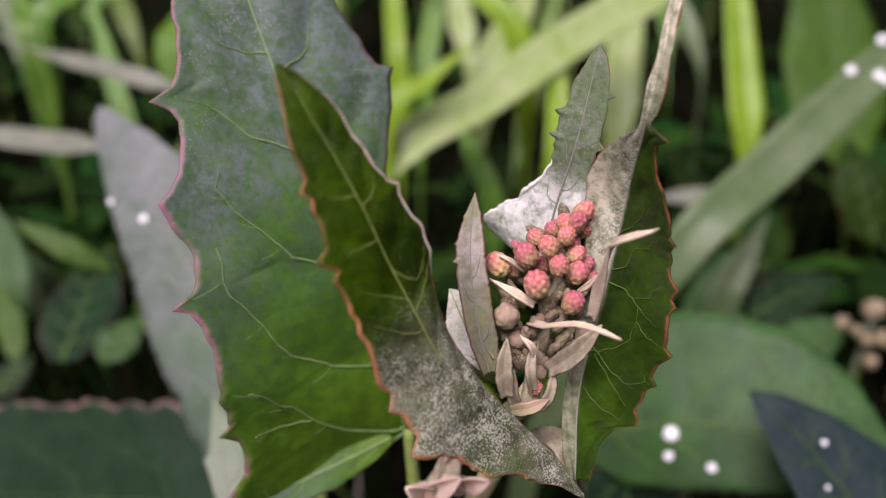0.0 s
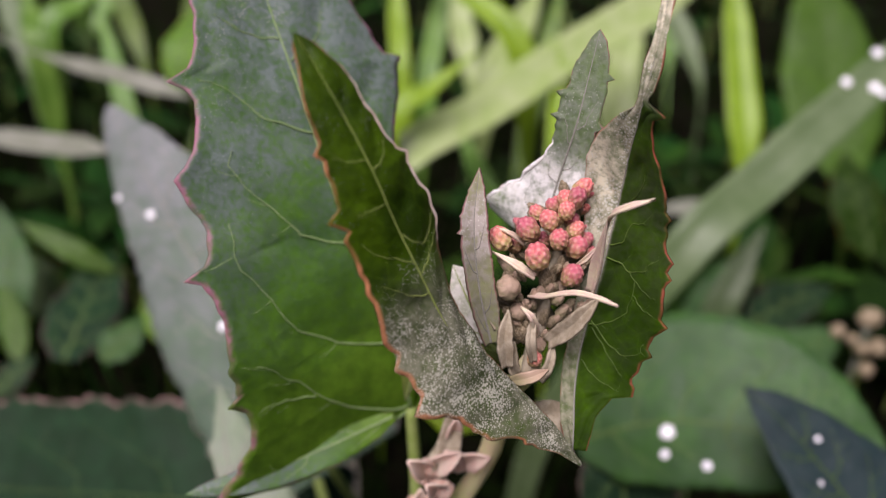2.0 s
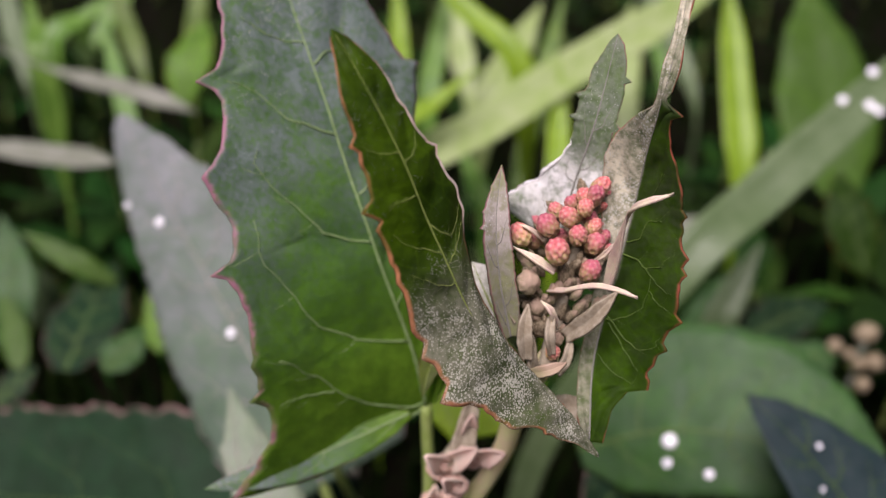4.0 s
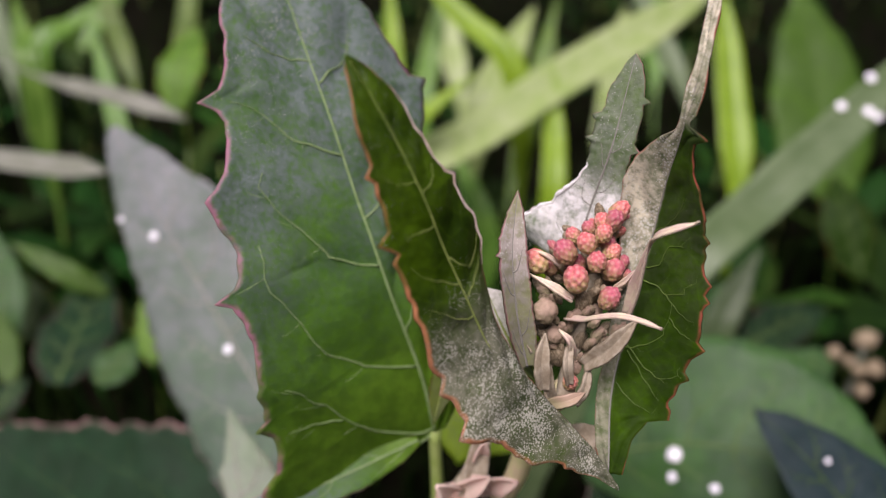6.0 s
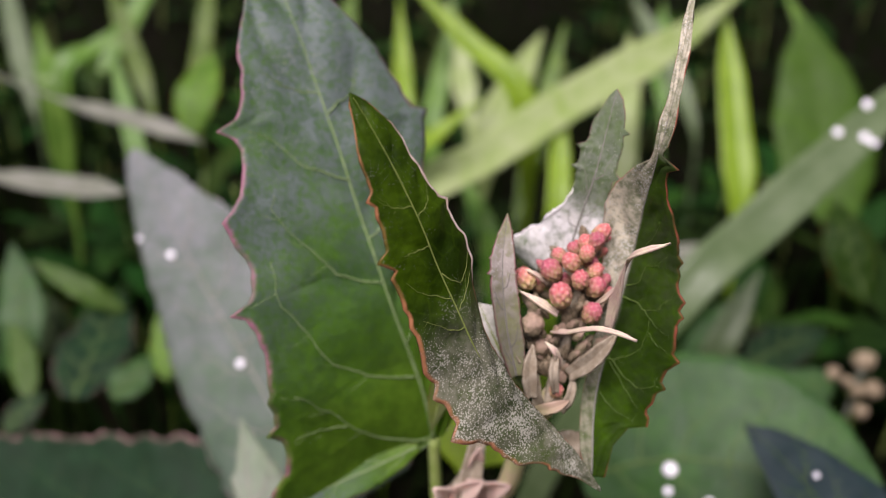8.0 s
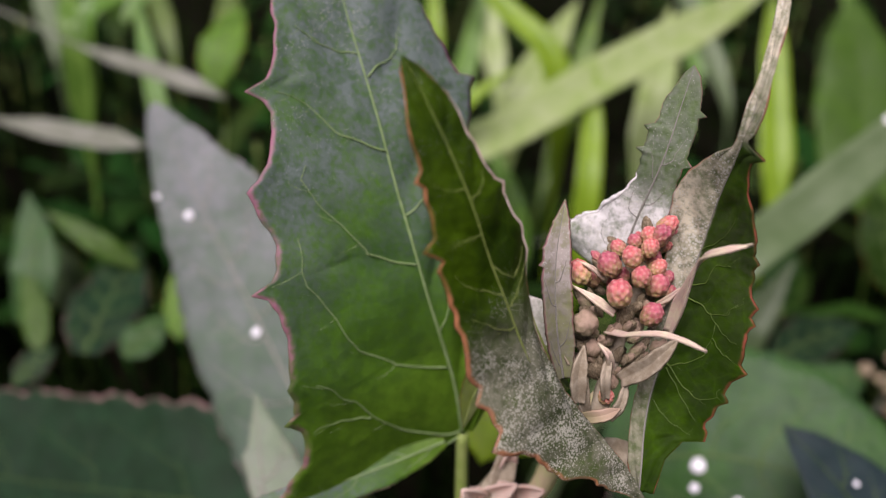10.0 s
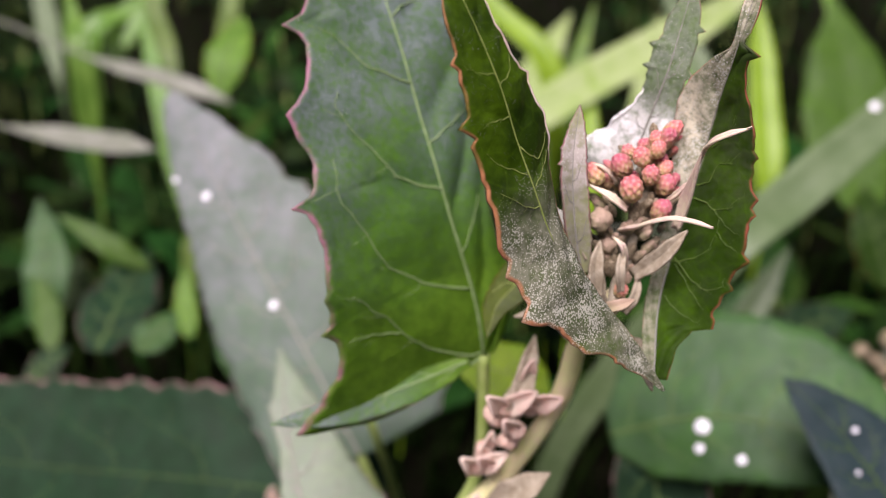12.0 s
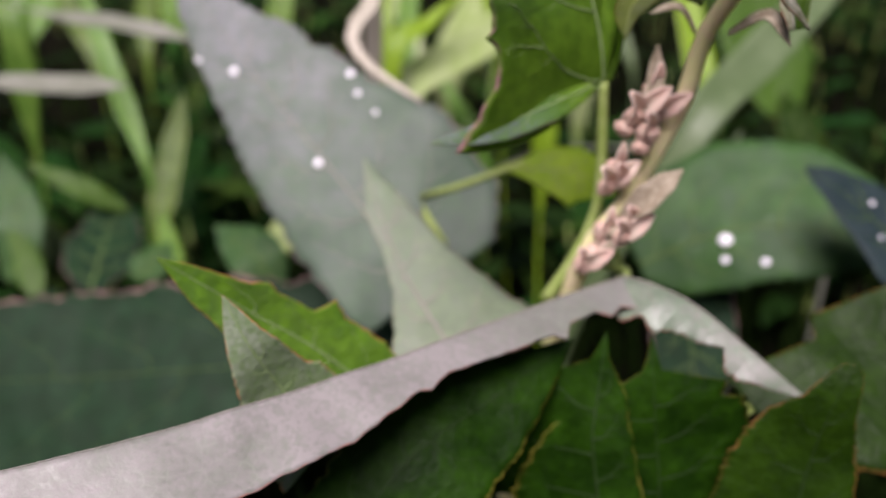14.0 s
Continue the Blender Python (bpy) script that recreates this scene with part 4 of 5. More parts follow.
pale = Blade([(-0.0214, 0.0790, 0.1210), (-0.0267, 0.0858, 0.1275), (-0.0318, 0.0967, 0.1358), (-0.0354, 0.1077, 0.1471)], [(-0.004, -0.720, 0.694), (-0.104, -0.769, 0.631)],
             [(0, 12.5), (0.158, 9.6), (0.264, 6.4), (0.416, 3.1), (0.6, 1.7), (0.72, 2.2), (0.773, 2.7), (0.80, 1.8), (0.9, 0.87), (1, 0)], [(0, 16), (0.076, 15), (0.27, 12.9), (0.46, 9.6), (0.69, 6.5), (0.783, 4.8), (0.889, 2.4), (1, 0)], fold=(6, -4), curl=(0, -15), jag=0.03, seed=31)
leaf("leaf", pale, M_PALE, plant, plant, "pale grey-green pointed leaf close to the stem", veins=(4, 4), vein_size=0.25, vein_material=M_VEIN_GREY, rows=90, cols=8, thick=0.3)
settle(stalk("petiole", [(-0.0214, 0.0790, 0.1210), (-0.0175, 0.0785, 0.1155), (-0.010, 0.105, 0.078)], 0.9, 1.1, M_PETIOLE, plant), plant)

low = Blade([(-0.0006, 0.0723, 0.1390), (-0.0145, 0.0645, 0.1392), (-0.0289, 0.0566, 0.1391), (-0.0437, 0.0488, 0.1391), (-0.0582, 0.0420, 0.1391), (-0.0729, 0.0373, 0.1389), (-0.0885, 0.0357, 0.1377)],
            [(-0.069, -0.506, 0.860), (-0.080, -0.591, 0.802), (0.005, -0.601, 0.800)],
            [(0, 2.60), (0.03, 5.52), (0.05, 4.16), (0.08, 5.20), (0.1, 3.77), (0.15, 4.03), (0.17, 5.85), (0.185, 4.68), (0.25, 4.55), (0.3, 4.29), (0.35, 4.16), (0.385, 5.46), (0.4, 5.07), (0.45, 6.50), (0.5, 7.67), (0.6, 8.71), (0.7, 9.42), (0.8, 7.80), (1, 0.00)],
            [(0, 1.95), (0.1, 7.80), (0.3, 13.00), (0.6, 14.30), (0.8, 9.75), (1, 0.00)], fold=(-4, -75), curl=(10, -30), wave=0.03, jag=0.03, seed=37)
leaf("leaf", low, M_LOW, plant, plant, "large glossy grey-green leaf arching down with a toothed rim", veins=(0, 0), vein_size=0.1, vein_material=M_VEIN_GREY, rows=150, cols=14, thick=0.3)
lobe = Blade([(-0.0012, 0.0724, 0.1390), (0.0035, 0.0673, 0.1388), (0.0081, 0.0626, 0.1368), (0.0135, 0.0579, 0.1324), (0.0184, 0.0544, 0.1284)],
             [(-0.065, -0.480, 0.875), (-0.073, -0.534, 0.842), (-0.261, -0.617, 0.742)],
             [(0, 1.51), (0.2, 4.52), (0.6, 3.77), (1, 0.00)], [(0, 4.52), (0.1, 6.41), (0.2, 5.13), (0.28, 6.41), (0.34, 5.43), (0.5, 3.92), (0.6, 2.26), (0.66, 4.52), (0.72, 4.15), (0.85, 2.26), (1, 0.00)], fold=(-70, -2), curl=(-20, -15), wave=0.08, waves=5, jag=0.05, seed=39)
leaf("leaf", lobe, M_LOBE, plant, plant, "ragged basal lobe of the arching leaf", veins=(2, 3), vein_size=0.1, vein_material=M_VEIN_GREY, rows=90, cols=9, thick=0.3)
settle(stalk("petiole", [(-0.0006, 0.0723, 0.1389), (0.0001, 0.0749, 0.1387), (-0.0023, 0.0775, 0.1389)], 0.6, 0.9, M_PETIOLE, plant), plant)

settle(stalk("petiole", [(-0.0030, 0.0840, 0.1370), (0.0010, 0.0856, 0.1380), (0.0034, 0.0862, 0.1345), (0.0038, 0.0850, 0.1280)], 0.55, 0.65, M_PETIOLE, plant), plant)
settle(stalk("side_shoot", [(-0.0368, 0.1258, 0.0976), (-0.0250, 0.1180, 0.0860), (-0.0110, 0.1080, 0.0700)], 0.6, 0.8, M_PETIOLE, plant), plant)

fresh = Blade([(-0.0337, 0.0680, 0.1231), (-0.0439, 0.0662, 0.1338), (-0.0529, 0.0624, 0.1427), (-0.0610, 0.0596, 0.1505)], [(-0.176, -0.636, 0.751), (-0.198, -0.753, 0.628)],
              [(0, 4.55), (0.3, 5.85), (0.6, 4.87), (0.85, 2.47), (1, 0.00)], [(0, 4.55), (0.2, 6.17), (0.36, 5.52), (0.42, 6.82), (0.46, 4.03), (0.6, 3.77), (0.66, 4.29), (0.72, 2.99), (0.9, 1.43), (1, 0.00)], fold=(8, 14), jag=0.03, seed=41)
leaf("leaf", fresh, M_FRESH, plant, plant, "fresh green pointed leaf with an orange rim", veins=(3, 3), vein_size=0.09, rib_size=0.16, vein_material=M_VEIN_PALE, rows=100, cols=8)
fresh2 = Blade([(-0.0430, 0.0556, 0.1270), (-0.0478, 0.0543, 0.1354), (-0.0509, 0.0523, 0.1426), (-0.0533, 0.0529, 0.1486)], [(-0.050, -0.716, 0.696), (-0.104, -0.769, 0.631)],
               [(0, 7.94), (0.3, 6.41), (0.6, 3.79), (0.85, 1.59), (1, 0.00)], [(0, 6.72), (0.3, 5.80), (0.42, 5.38), (0.46, 4.28), (0.7, 3.05), (0.9, 1.10), (1, 0.00)], fold=(10, 10), jag=0.03, seed=43)
leaf("leaf", fresh2, M_FRESH2, plant, plant, "small grey-green leaf with an orange rim", veins=(3, 3), vein_size=0.08, rib_size=0.16, vein_material=M_VEIN_PALE, rows=90, cols=8)
for tipward in (((-0.0337, 0.0680, 0.1231), (-0.0260, 0.0663, 0.1162)), ((-0.0430, 0.0556, 0.1270), (-0.0306, 0.0681, 0.1191))):
    settle(stalk("petiole", [tipward[0], tipward[1], (-0.010, 0.105, 0.068)], 0.7, 0.9, M_PETIOLE, plant), plant)

# leaves under the arching one, its shade put into their greens
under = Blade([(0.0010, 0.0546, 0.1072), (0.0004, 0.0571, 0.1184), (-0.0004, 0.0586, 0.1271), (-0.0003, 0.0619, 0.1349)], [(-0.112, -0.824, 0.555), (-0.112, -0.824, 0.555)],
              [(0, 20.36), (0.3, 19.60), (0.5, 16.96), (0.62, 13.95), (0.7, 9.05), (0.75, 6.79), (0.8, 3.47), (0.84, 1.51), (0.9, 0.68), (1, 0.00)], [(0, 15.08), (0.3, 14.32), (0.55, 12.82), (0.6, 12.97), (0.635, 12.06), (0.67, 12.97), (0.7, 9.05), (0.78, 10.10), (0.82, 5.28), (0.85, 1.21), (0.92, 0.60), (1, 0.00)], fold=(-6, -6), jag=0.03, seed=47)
leaf("leaf", under, M_UNDERSHADE, plant, plant, "toothed green leaf, its colour darkened for the shade", veins=(4, 4), vein_size=0.12, vein_material=M_VEIN_UNDERSHADE, rows=90, cols=8)
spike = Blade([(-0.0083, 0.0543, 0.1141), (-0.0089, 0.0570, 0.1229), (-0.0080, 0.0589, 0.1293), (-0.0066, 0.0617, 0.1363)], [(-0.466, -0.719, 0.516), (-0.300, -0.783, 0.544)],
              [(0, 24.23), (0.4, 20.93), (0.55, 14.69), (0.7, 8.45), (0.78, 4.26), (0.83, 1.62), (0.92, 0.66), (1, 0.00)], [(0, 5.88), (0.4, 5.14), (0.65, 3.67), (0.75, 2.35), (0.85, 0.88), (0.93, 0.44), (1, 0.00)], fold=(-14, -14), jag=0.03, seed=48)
leaf("leaf", spike, M_UNDERSHADE, plant, plant, "green leaf with a narrow spiked tip, coloured for shade", veins=(3, 3), vein_size=0.16, vein_material=M_VEIN_UNDERSHADE, rows=80, cols=7)
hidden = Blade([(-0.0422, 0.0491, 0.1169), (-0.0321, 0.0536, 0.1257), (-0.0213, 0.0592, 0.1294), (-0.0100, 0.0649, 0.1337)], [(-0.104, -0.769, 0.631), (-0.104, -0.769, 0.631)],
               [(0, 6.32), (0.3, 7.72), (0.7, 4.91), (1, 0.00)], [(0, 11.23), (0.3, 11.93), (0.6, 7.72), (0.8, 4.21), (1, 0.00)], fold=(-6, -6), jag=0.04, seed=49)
leaf("leaf", hidden, M_UNDERSHADE, plant, plant, "green leaf under the arching one", veins=(3, 3), vein_size=0.122, vein_material=M_VEIN_UNDERSHADE, rows=80, cols=7)
settle(stalk("petiole", [(-0.0422, 0.0491, 0.1169), (-0.0271, 0.0588, 0.1029), (-0.010, 0.105, 0.05)], 0.8, 1.0, M_PETIOLE, plant), plant)
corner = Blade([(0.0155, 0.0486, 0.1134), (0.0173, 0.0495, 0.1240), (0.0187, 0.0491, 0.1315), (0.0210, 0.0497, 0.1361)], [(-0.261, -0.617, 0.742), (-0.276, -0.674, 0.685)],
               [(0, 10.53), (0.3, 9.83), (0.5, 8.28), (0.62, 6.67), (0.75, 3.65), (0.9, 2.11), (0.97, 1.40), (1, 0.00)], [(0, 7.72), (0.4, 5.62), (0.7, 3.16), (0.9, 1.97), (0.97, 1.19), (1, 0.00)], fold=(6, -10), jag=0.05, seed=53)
leaf("leaf", corner, M_SHADE, plant, plant, "blunt green leaf with a rough rim", veins=(3, 3), vein_size=0.12, vein_material=M_VEIN_UNDERSHADE, rows=70, cols=7)
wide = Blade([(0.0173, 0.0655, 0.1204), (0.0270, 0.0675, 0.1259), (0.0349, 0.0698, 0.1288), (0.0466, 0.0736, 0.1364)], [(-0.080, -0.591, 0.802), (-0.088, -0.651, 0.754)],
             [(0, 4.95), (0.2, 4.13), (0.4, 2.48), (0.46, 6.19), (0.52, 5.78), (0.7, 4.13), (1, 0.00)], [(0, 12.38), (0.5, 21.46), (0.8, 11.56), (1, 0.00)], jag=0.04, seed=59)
leaf("leaf", wide, M_SHADE, plant, plant, "green lobed leaf low on the plant", veins=(3, 3), vein_size=0.12, vein_material=M_VEIN_UNDERSHADE, rows=70, cols=7)
for tipward in ((0.0010, 0.0546, 0.1072), (-0.0083, 0.0543, 0.1141), (0.0155, 0.0486, 0.1134), (0.0173, 0.0655, 0.1204)):
    settle(stalk("petiole", [tipward, (-0.004, 0.09, 0.07), (-0.010, 0.105, 0.055)], 0.8, 1.0, M_PETIOLE, plant), plant)

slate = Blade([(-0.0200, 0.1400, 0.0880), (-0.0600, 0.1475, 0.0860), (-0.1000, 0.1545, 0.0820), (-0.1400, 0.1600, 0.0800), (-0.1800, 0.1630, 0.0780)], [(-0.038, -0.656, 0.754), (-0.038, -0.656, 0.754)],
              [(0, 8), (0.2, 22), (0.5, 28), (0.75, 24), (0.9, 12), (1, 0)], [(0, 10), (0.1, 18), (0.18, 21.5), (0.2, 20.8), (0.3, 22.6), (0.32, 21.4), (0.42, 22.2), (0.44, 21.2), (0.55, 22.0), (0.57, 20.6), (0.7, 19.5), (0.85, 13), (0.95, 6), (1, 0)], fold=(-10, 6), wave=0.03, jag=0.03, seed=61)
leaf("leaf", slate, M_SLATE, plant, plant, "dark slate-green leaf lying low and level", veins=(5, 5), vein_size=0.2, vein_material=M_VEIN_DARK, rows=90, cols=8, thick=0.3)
settle(stalk("petiole", [(-0.0200, 0.1400, 0.0880), (-0.012, 0.118, 0.070), (-0.010, 0.108, 0.055)], 0.9, 1.1, M_PETIOLE, plant), plant)

# ---- broad-leaved weed behind ----
broad = thing("broad_leaved_weed", 0.055, 0.17, "low weed with broad green leaves and white droplets", "plant")
settle(stalk("stem", [(0.055, 0.17, -0.004), (0.052, 0.165, 0.05), (0.0346, 0.1404, 0.1093)], 1.8, 1.2, M_PETIOLE, broad), broad)
b1 = Blade([(0.0282, 0.1412, 0.1093), (0.0418, 0.1372, 0.1172), (0.0545, 0.1317, 0.1213), (0.0692, 0.1262, 0.1205), (0.0850, 0.1215, 0.1170)], [(-0.080, -0.591, 0.802), (-0.080, -0.591, 0.802)],
           [(0, 5.02), (0.12, 17.5), (0.33, 23.2), (0.6, 22), (0.8, 16), (0.93, 8), (1, 0.00)], [(0, 3.76), (0.12, 11.29), (0.33, 13.17), (0.6, 11.5), (0.85, 6), (1, 0.00)], fold=(4, -12), curl=(0, -15), jag=0.02, seed=67)
leaf("leaf", b1, M_BROAD, broad, broad, "broad green leaf", veins=(5, 4), vein_size=0.3, vein_material=M_VEIN_MID, rows=70, cols=8, thick=0.3)
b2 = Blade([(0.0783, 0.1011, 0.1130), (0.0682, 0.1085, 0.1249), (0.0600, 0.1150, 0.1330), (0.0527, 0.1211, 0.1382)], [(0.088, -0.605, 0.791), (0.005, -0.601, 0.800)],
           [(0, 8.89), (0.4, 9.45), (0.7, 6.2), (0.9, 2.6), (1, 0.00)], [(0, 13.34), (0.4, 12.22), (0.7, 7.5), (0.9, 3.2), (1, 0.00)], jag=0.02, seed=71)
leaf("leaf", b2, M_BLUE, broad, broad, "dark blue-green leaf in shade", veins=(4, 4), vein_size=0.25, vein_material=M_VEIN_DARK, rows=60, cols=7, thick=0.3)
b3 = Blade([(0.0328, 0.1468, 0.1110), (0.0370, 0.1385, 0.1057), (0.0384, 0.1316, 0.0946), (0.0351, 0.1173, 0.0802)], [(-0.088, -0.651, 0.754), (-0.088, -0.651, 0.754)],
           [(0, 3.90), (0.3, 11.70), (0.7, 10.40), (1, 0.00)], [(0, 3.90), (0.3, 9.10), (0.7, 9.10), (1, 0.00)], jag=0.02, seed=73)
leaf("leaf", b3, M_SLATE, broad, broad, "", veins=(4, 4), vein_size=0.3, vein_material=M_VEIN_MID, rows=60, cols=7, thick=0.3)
settle(stalk("petiole", [(0.0783, 0.1011, 0.1130), (0.06, 0.165, 0.03)], 1.0, 1.2, M_PETIOLE, broad), broad)

# small lime-green leaf between
lime = thing("lime_seedling", -0.005, 0.165, "small seedling with a lime-green leaf", "plant")
settle(stalk("stem", [(-0.005, 0.165, -0.004), (-0.012, 0.16, 0.05), (-0.0200, 0.1158, 0.1242), (-0.0253, 0.1205, 0.1339), (-0.0155, 0.1178, 0.1385), (-0.0053, 0.1161, 0.1430)], 1.2, 0.7, M_PETIOLE, lime), lime)
y1 = Blade([(-0.0085, 0.1160, 0.1416), (-0.0028, 0.1132, 0.1422), (0.0040, 0.1110, 0.1415), (0.0099, 0.1088, 0.1382)], [(-0.088, -0.651, 0.754), (-0.088, -0.651, 0.754)],
           [(0, 0.51), (0.3, 4.62), (0.6, 5.65), (0.8, 4.11), (1, 0.00)], [(0, 0.51), (0.3, 3.59), (0.6, 7.19), (0.8, 4.11), (1, 0.00)], jag=0.03, seed=79)
leaf("leaf", y1, M_LIME, lime, lime, veins=(3, 3), vein_size=0.2, rows=50, cols=6)


# ---- larger leaves further off ----
def far_leaf(a, b, c, half, material, label):
    """A plant with one large leaf from a to c on a stalk that rises from the soil."""
    root = thing("far_weed", a[0], a[1] + 0.02, label, "plant", "larger weeds behind")
    settle(stalk("stem", [(a[0], a[1] + 0.02, -0.004), (a[0], a[1] + 0.015, a[2] * 0.5), a], 1.0, 0.7, M_WEED, root, "", 12, sides=6), root)
    shape = Blade([a, b, c], [(-0.000, -0.645, 0.764), (-0.000, -0.645, 0.764)], [(0, half * 0.3), (0.2, half * 0.9), (0.45, half), (0.75, half * 0.6), (1, 0)], [(0, half * 0.3), (0.2, half * 0.85), (0.45, half), (0.75, half * 0.65), (1, 0)],
                  fold=(8, 8), curl=(-15, -15), wave=0.06, jag=0.02, seed=int(half * 7))
    leaf("leaf", shape, material, root, root, veins=(4, 4), vein_size=0.35, vein_material=M_VEIN_MID, rows=50, cols=6, thick=0.3)


far_leaf((0.1675, 0.3344, 0.0922), (0.1662, 0.3652, 0.1287), (0.1620, 0.3994, 0.1717), 23, M_PLAIN, "large plain green leaf behind the grass")
far_leaf((-0.0923, 0.2891, 0.1408), (-0.0905, 0.2953, 0.1530), (-0.0876, 0.3126, 0.1648), 8, M_FRESH, "bright green leaf behind the plant")
far_leaf((-0.1076, 0.2452, 0.0922), (-0.1196, 0.2447, 0.1001), (-0.1382, 0.2503, 0.1076), 4, M_PLAIN, "green leaf lying level")
far_leaf((-0.1446, 0.2365, 0.0723), (-0.1410, 0.2430, 0.0891), (-0.1499, 0.2631, 0.1082), 8, M_BROAD, "dull green leaf low down")
far_leaf((0.1693, 0.3013, 0.0725), (0.1626, 0.3117, 0.0920), (0.1629, 0.3305, 0.1061), 11, M_SHADE, "dull green leaf in the shade")
far_leaf((-0.0573, 0.1868, 0.0861), (-0.0629, 0.1918, 0.0962), (-0.0747, 0.2058, 0.0999), 8, M_BROAD, "small green leaf low down")

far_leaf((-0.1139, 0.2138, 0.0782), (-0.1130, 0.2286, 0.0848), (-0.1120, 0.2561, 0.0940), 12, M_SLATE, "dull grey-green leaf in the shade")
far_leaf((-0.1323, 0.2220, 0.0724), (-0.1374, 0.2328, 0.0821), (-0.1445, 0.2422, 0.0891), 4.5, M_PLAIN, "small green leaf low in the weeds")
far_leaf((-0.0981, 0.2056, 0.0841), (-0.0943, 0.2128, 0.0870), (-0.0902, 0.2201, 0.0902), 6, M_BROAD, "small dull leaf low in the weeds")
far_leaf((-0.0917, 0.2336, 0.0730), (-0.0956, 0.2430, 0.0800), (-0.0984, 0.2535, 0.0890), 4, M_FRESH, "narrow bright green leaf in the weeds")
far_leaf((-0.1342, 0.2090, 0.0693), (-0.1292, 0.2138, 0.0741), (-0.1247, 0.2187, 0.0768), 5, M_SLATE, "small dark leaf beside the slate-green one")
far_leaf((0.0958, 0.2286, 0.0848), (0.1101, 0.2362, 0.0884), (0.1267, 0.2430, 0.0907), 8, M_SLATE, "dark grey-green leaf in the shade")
far_leaf((0.1007, 0.2138, 0.0782), (0.1130, 0.2211, 0.0814), (0.1256, 0.2278, 0.0833), 8, M_BROAD, "green leaf behind the broad-leaved weed")
far_leaf((-0.1334, 0.2540, 0.0687), (-0.1435, 0.2638, 0.0765), (-0.1539, 0.2748, 0.0864), 9, M_SHADE, "dull green leaf behind the others")
far_leaf((0.0848, 0.2302, 0.0666), (0.0907, 0.2473, 0.0774), (0.0987, 0.2650, 0.0893), 10, M_BROAD, "soft green upright leaf in the shade")

# dry seed head at the edge of the weeds
seed_head = thing("dry_seed_head", 0.122, 0.215, "dry beige seed head on a thin stalk among weeds", "plant")
settle(stalk("stem", [(0.122, 0.215, -0.004), (0.121, 0.213, 0.05), (0.1232, 0.2110, 0.0950)], 0.9, 0.6, M_STRAW, seed_head), seed_head)
bpy.context.view_layer.update()
for i, (place, size) in enumerate((((0.1147, 0.2107, 0.0938), 2.6), ((0.1241, 0.2126, 0.0973), 3.4), ((0.1264, 0.2086, 0.0898), 3.2), ((0.1228, 0.2056, 0.0841), 2.6), ((0.1190, 0.2096, 0.0920), 1.8), ((0.1222, 0.2090, 0.0890), 2.4))):
    bud("seed", place, size * 0.8, (math.sin(i * 2.0), -0.6, 0.8), seed_head, WOOL, 1.2, i)


# ---- grass blades ----
def grass(places, widths, facing, material, label, fold=14.0):
    """A grass blade that rises from the soil; widths in mm from root to tip."""
    root = (places[0][0], places[0][1])
    shape = Blade(places, facing, widths, widths, fold=(fold, fold), jag=0.01)
    bm = bmesh.new()
    grid = [[bm.verts.new(shape.at(i / 50, j / 3) - Vector((*root, 0))) for j in range(-3, 4)] for i in range(51)]
    for i in range(50):
        for j in range(6):
            bm.faces.new((grid[i][j], grid[i][j + 1], grid[i + 1][j + 1], grid[i + 1][j]))
    ob = part("grass_blade", bm, material, None)
    ob.location = (*root, 0)
    flesh = ob.modifiers.new("flesh", "SOLIDIFY")
    flesh.thickness, flesh.offset = 0.0003, 0.0
    bm = bmesh.new()
    tube_into(bm, [shape.at(i / 40, 0.0) - Vector((*root, 0)) + shape.normal(i / 40) * 0.0001 for i in range(40)], [0.001 * min(0.5, 0.25 * profile(widths, i / 40) * 1000) * (1.1 - 0.8 * i / 40) for i in range(40)], 5)
    part("midrib", bm, material, ob)
    tagged(ob, label, "grass", "grass blades behind the plant")
    return shape


UP1 = [(-0.000, -0.645, 0.764), (-0.000, -0.645, 0.764)]
grass([(-0.10, 0.26, -0.004), (-0.06, 0.27, 0.07), (-0.0177, 0.2700, 0.1203), (0.0129, 0.2885, 0.1338), (0.0455, 0.3085, 0.1496), (0.0844, 0.3291, 0.1671), (0.1206, 0.3609, 0.1843)], [(0, 4), (0.3, 6), (0.6, 8), (0.8, 8.5), (1, 1)], UP1, M_GRASS_PALE, "wide pale green grass blade leaning across")
wet = grass([(0.02, 0.20, -0.004), (0.03, 0.205, 0.06), (0.0610, 0.1980, 0.1230), (0.0854, 0.2127, 0.1401), (0.1086, 0.2265, 0.1556), (0.1296, 0.2393, 0.1690), (0.1544, 0.2553, 0.1777)], [(0, 3.5), (0.4, 5.5), (0.7, 7), (0.9, 5), (1, 0.5)], UP1, M_GRASS_GREY, "wide grey-green grass blade with white droplets")


def upright_grass(low, high, width, material, label, drop=0.5):
    """A blade seen from low to high, with its root straight below in the soil."""
    a, b = Vector(low), Vector(high)
    root = Vector((a.x - (b.x - a.x) * drop * 0.3, a.y - 0.01, -0.004))
    mid = root.lerp(a, 0.5) + Vector((0, 0.004, 0))
    grass([tuple(root), tuple(mid), low, tuple(a.lerp(b, 0.5) + Vector((0, 0, 0.002))), high], [(0, width * 0.08), (0.45, width * 0.12), (0.54, width * 0.5), (0.64, width), (0.85, width * 0.8), (1, 0.2)], UP1, material, label)


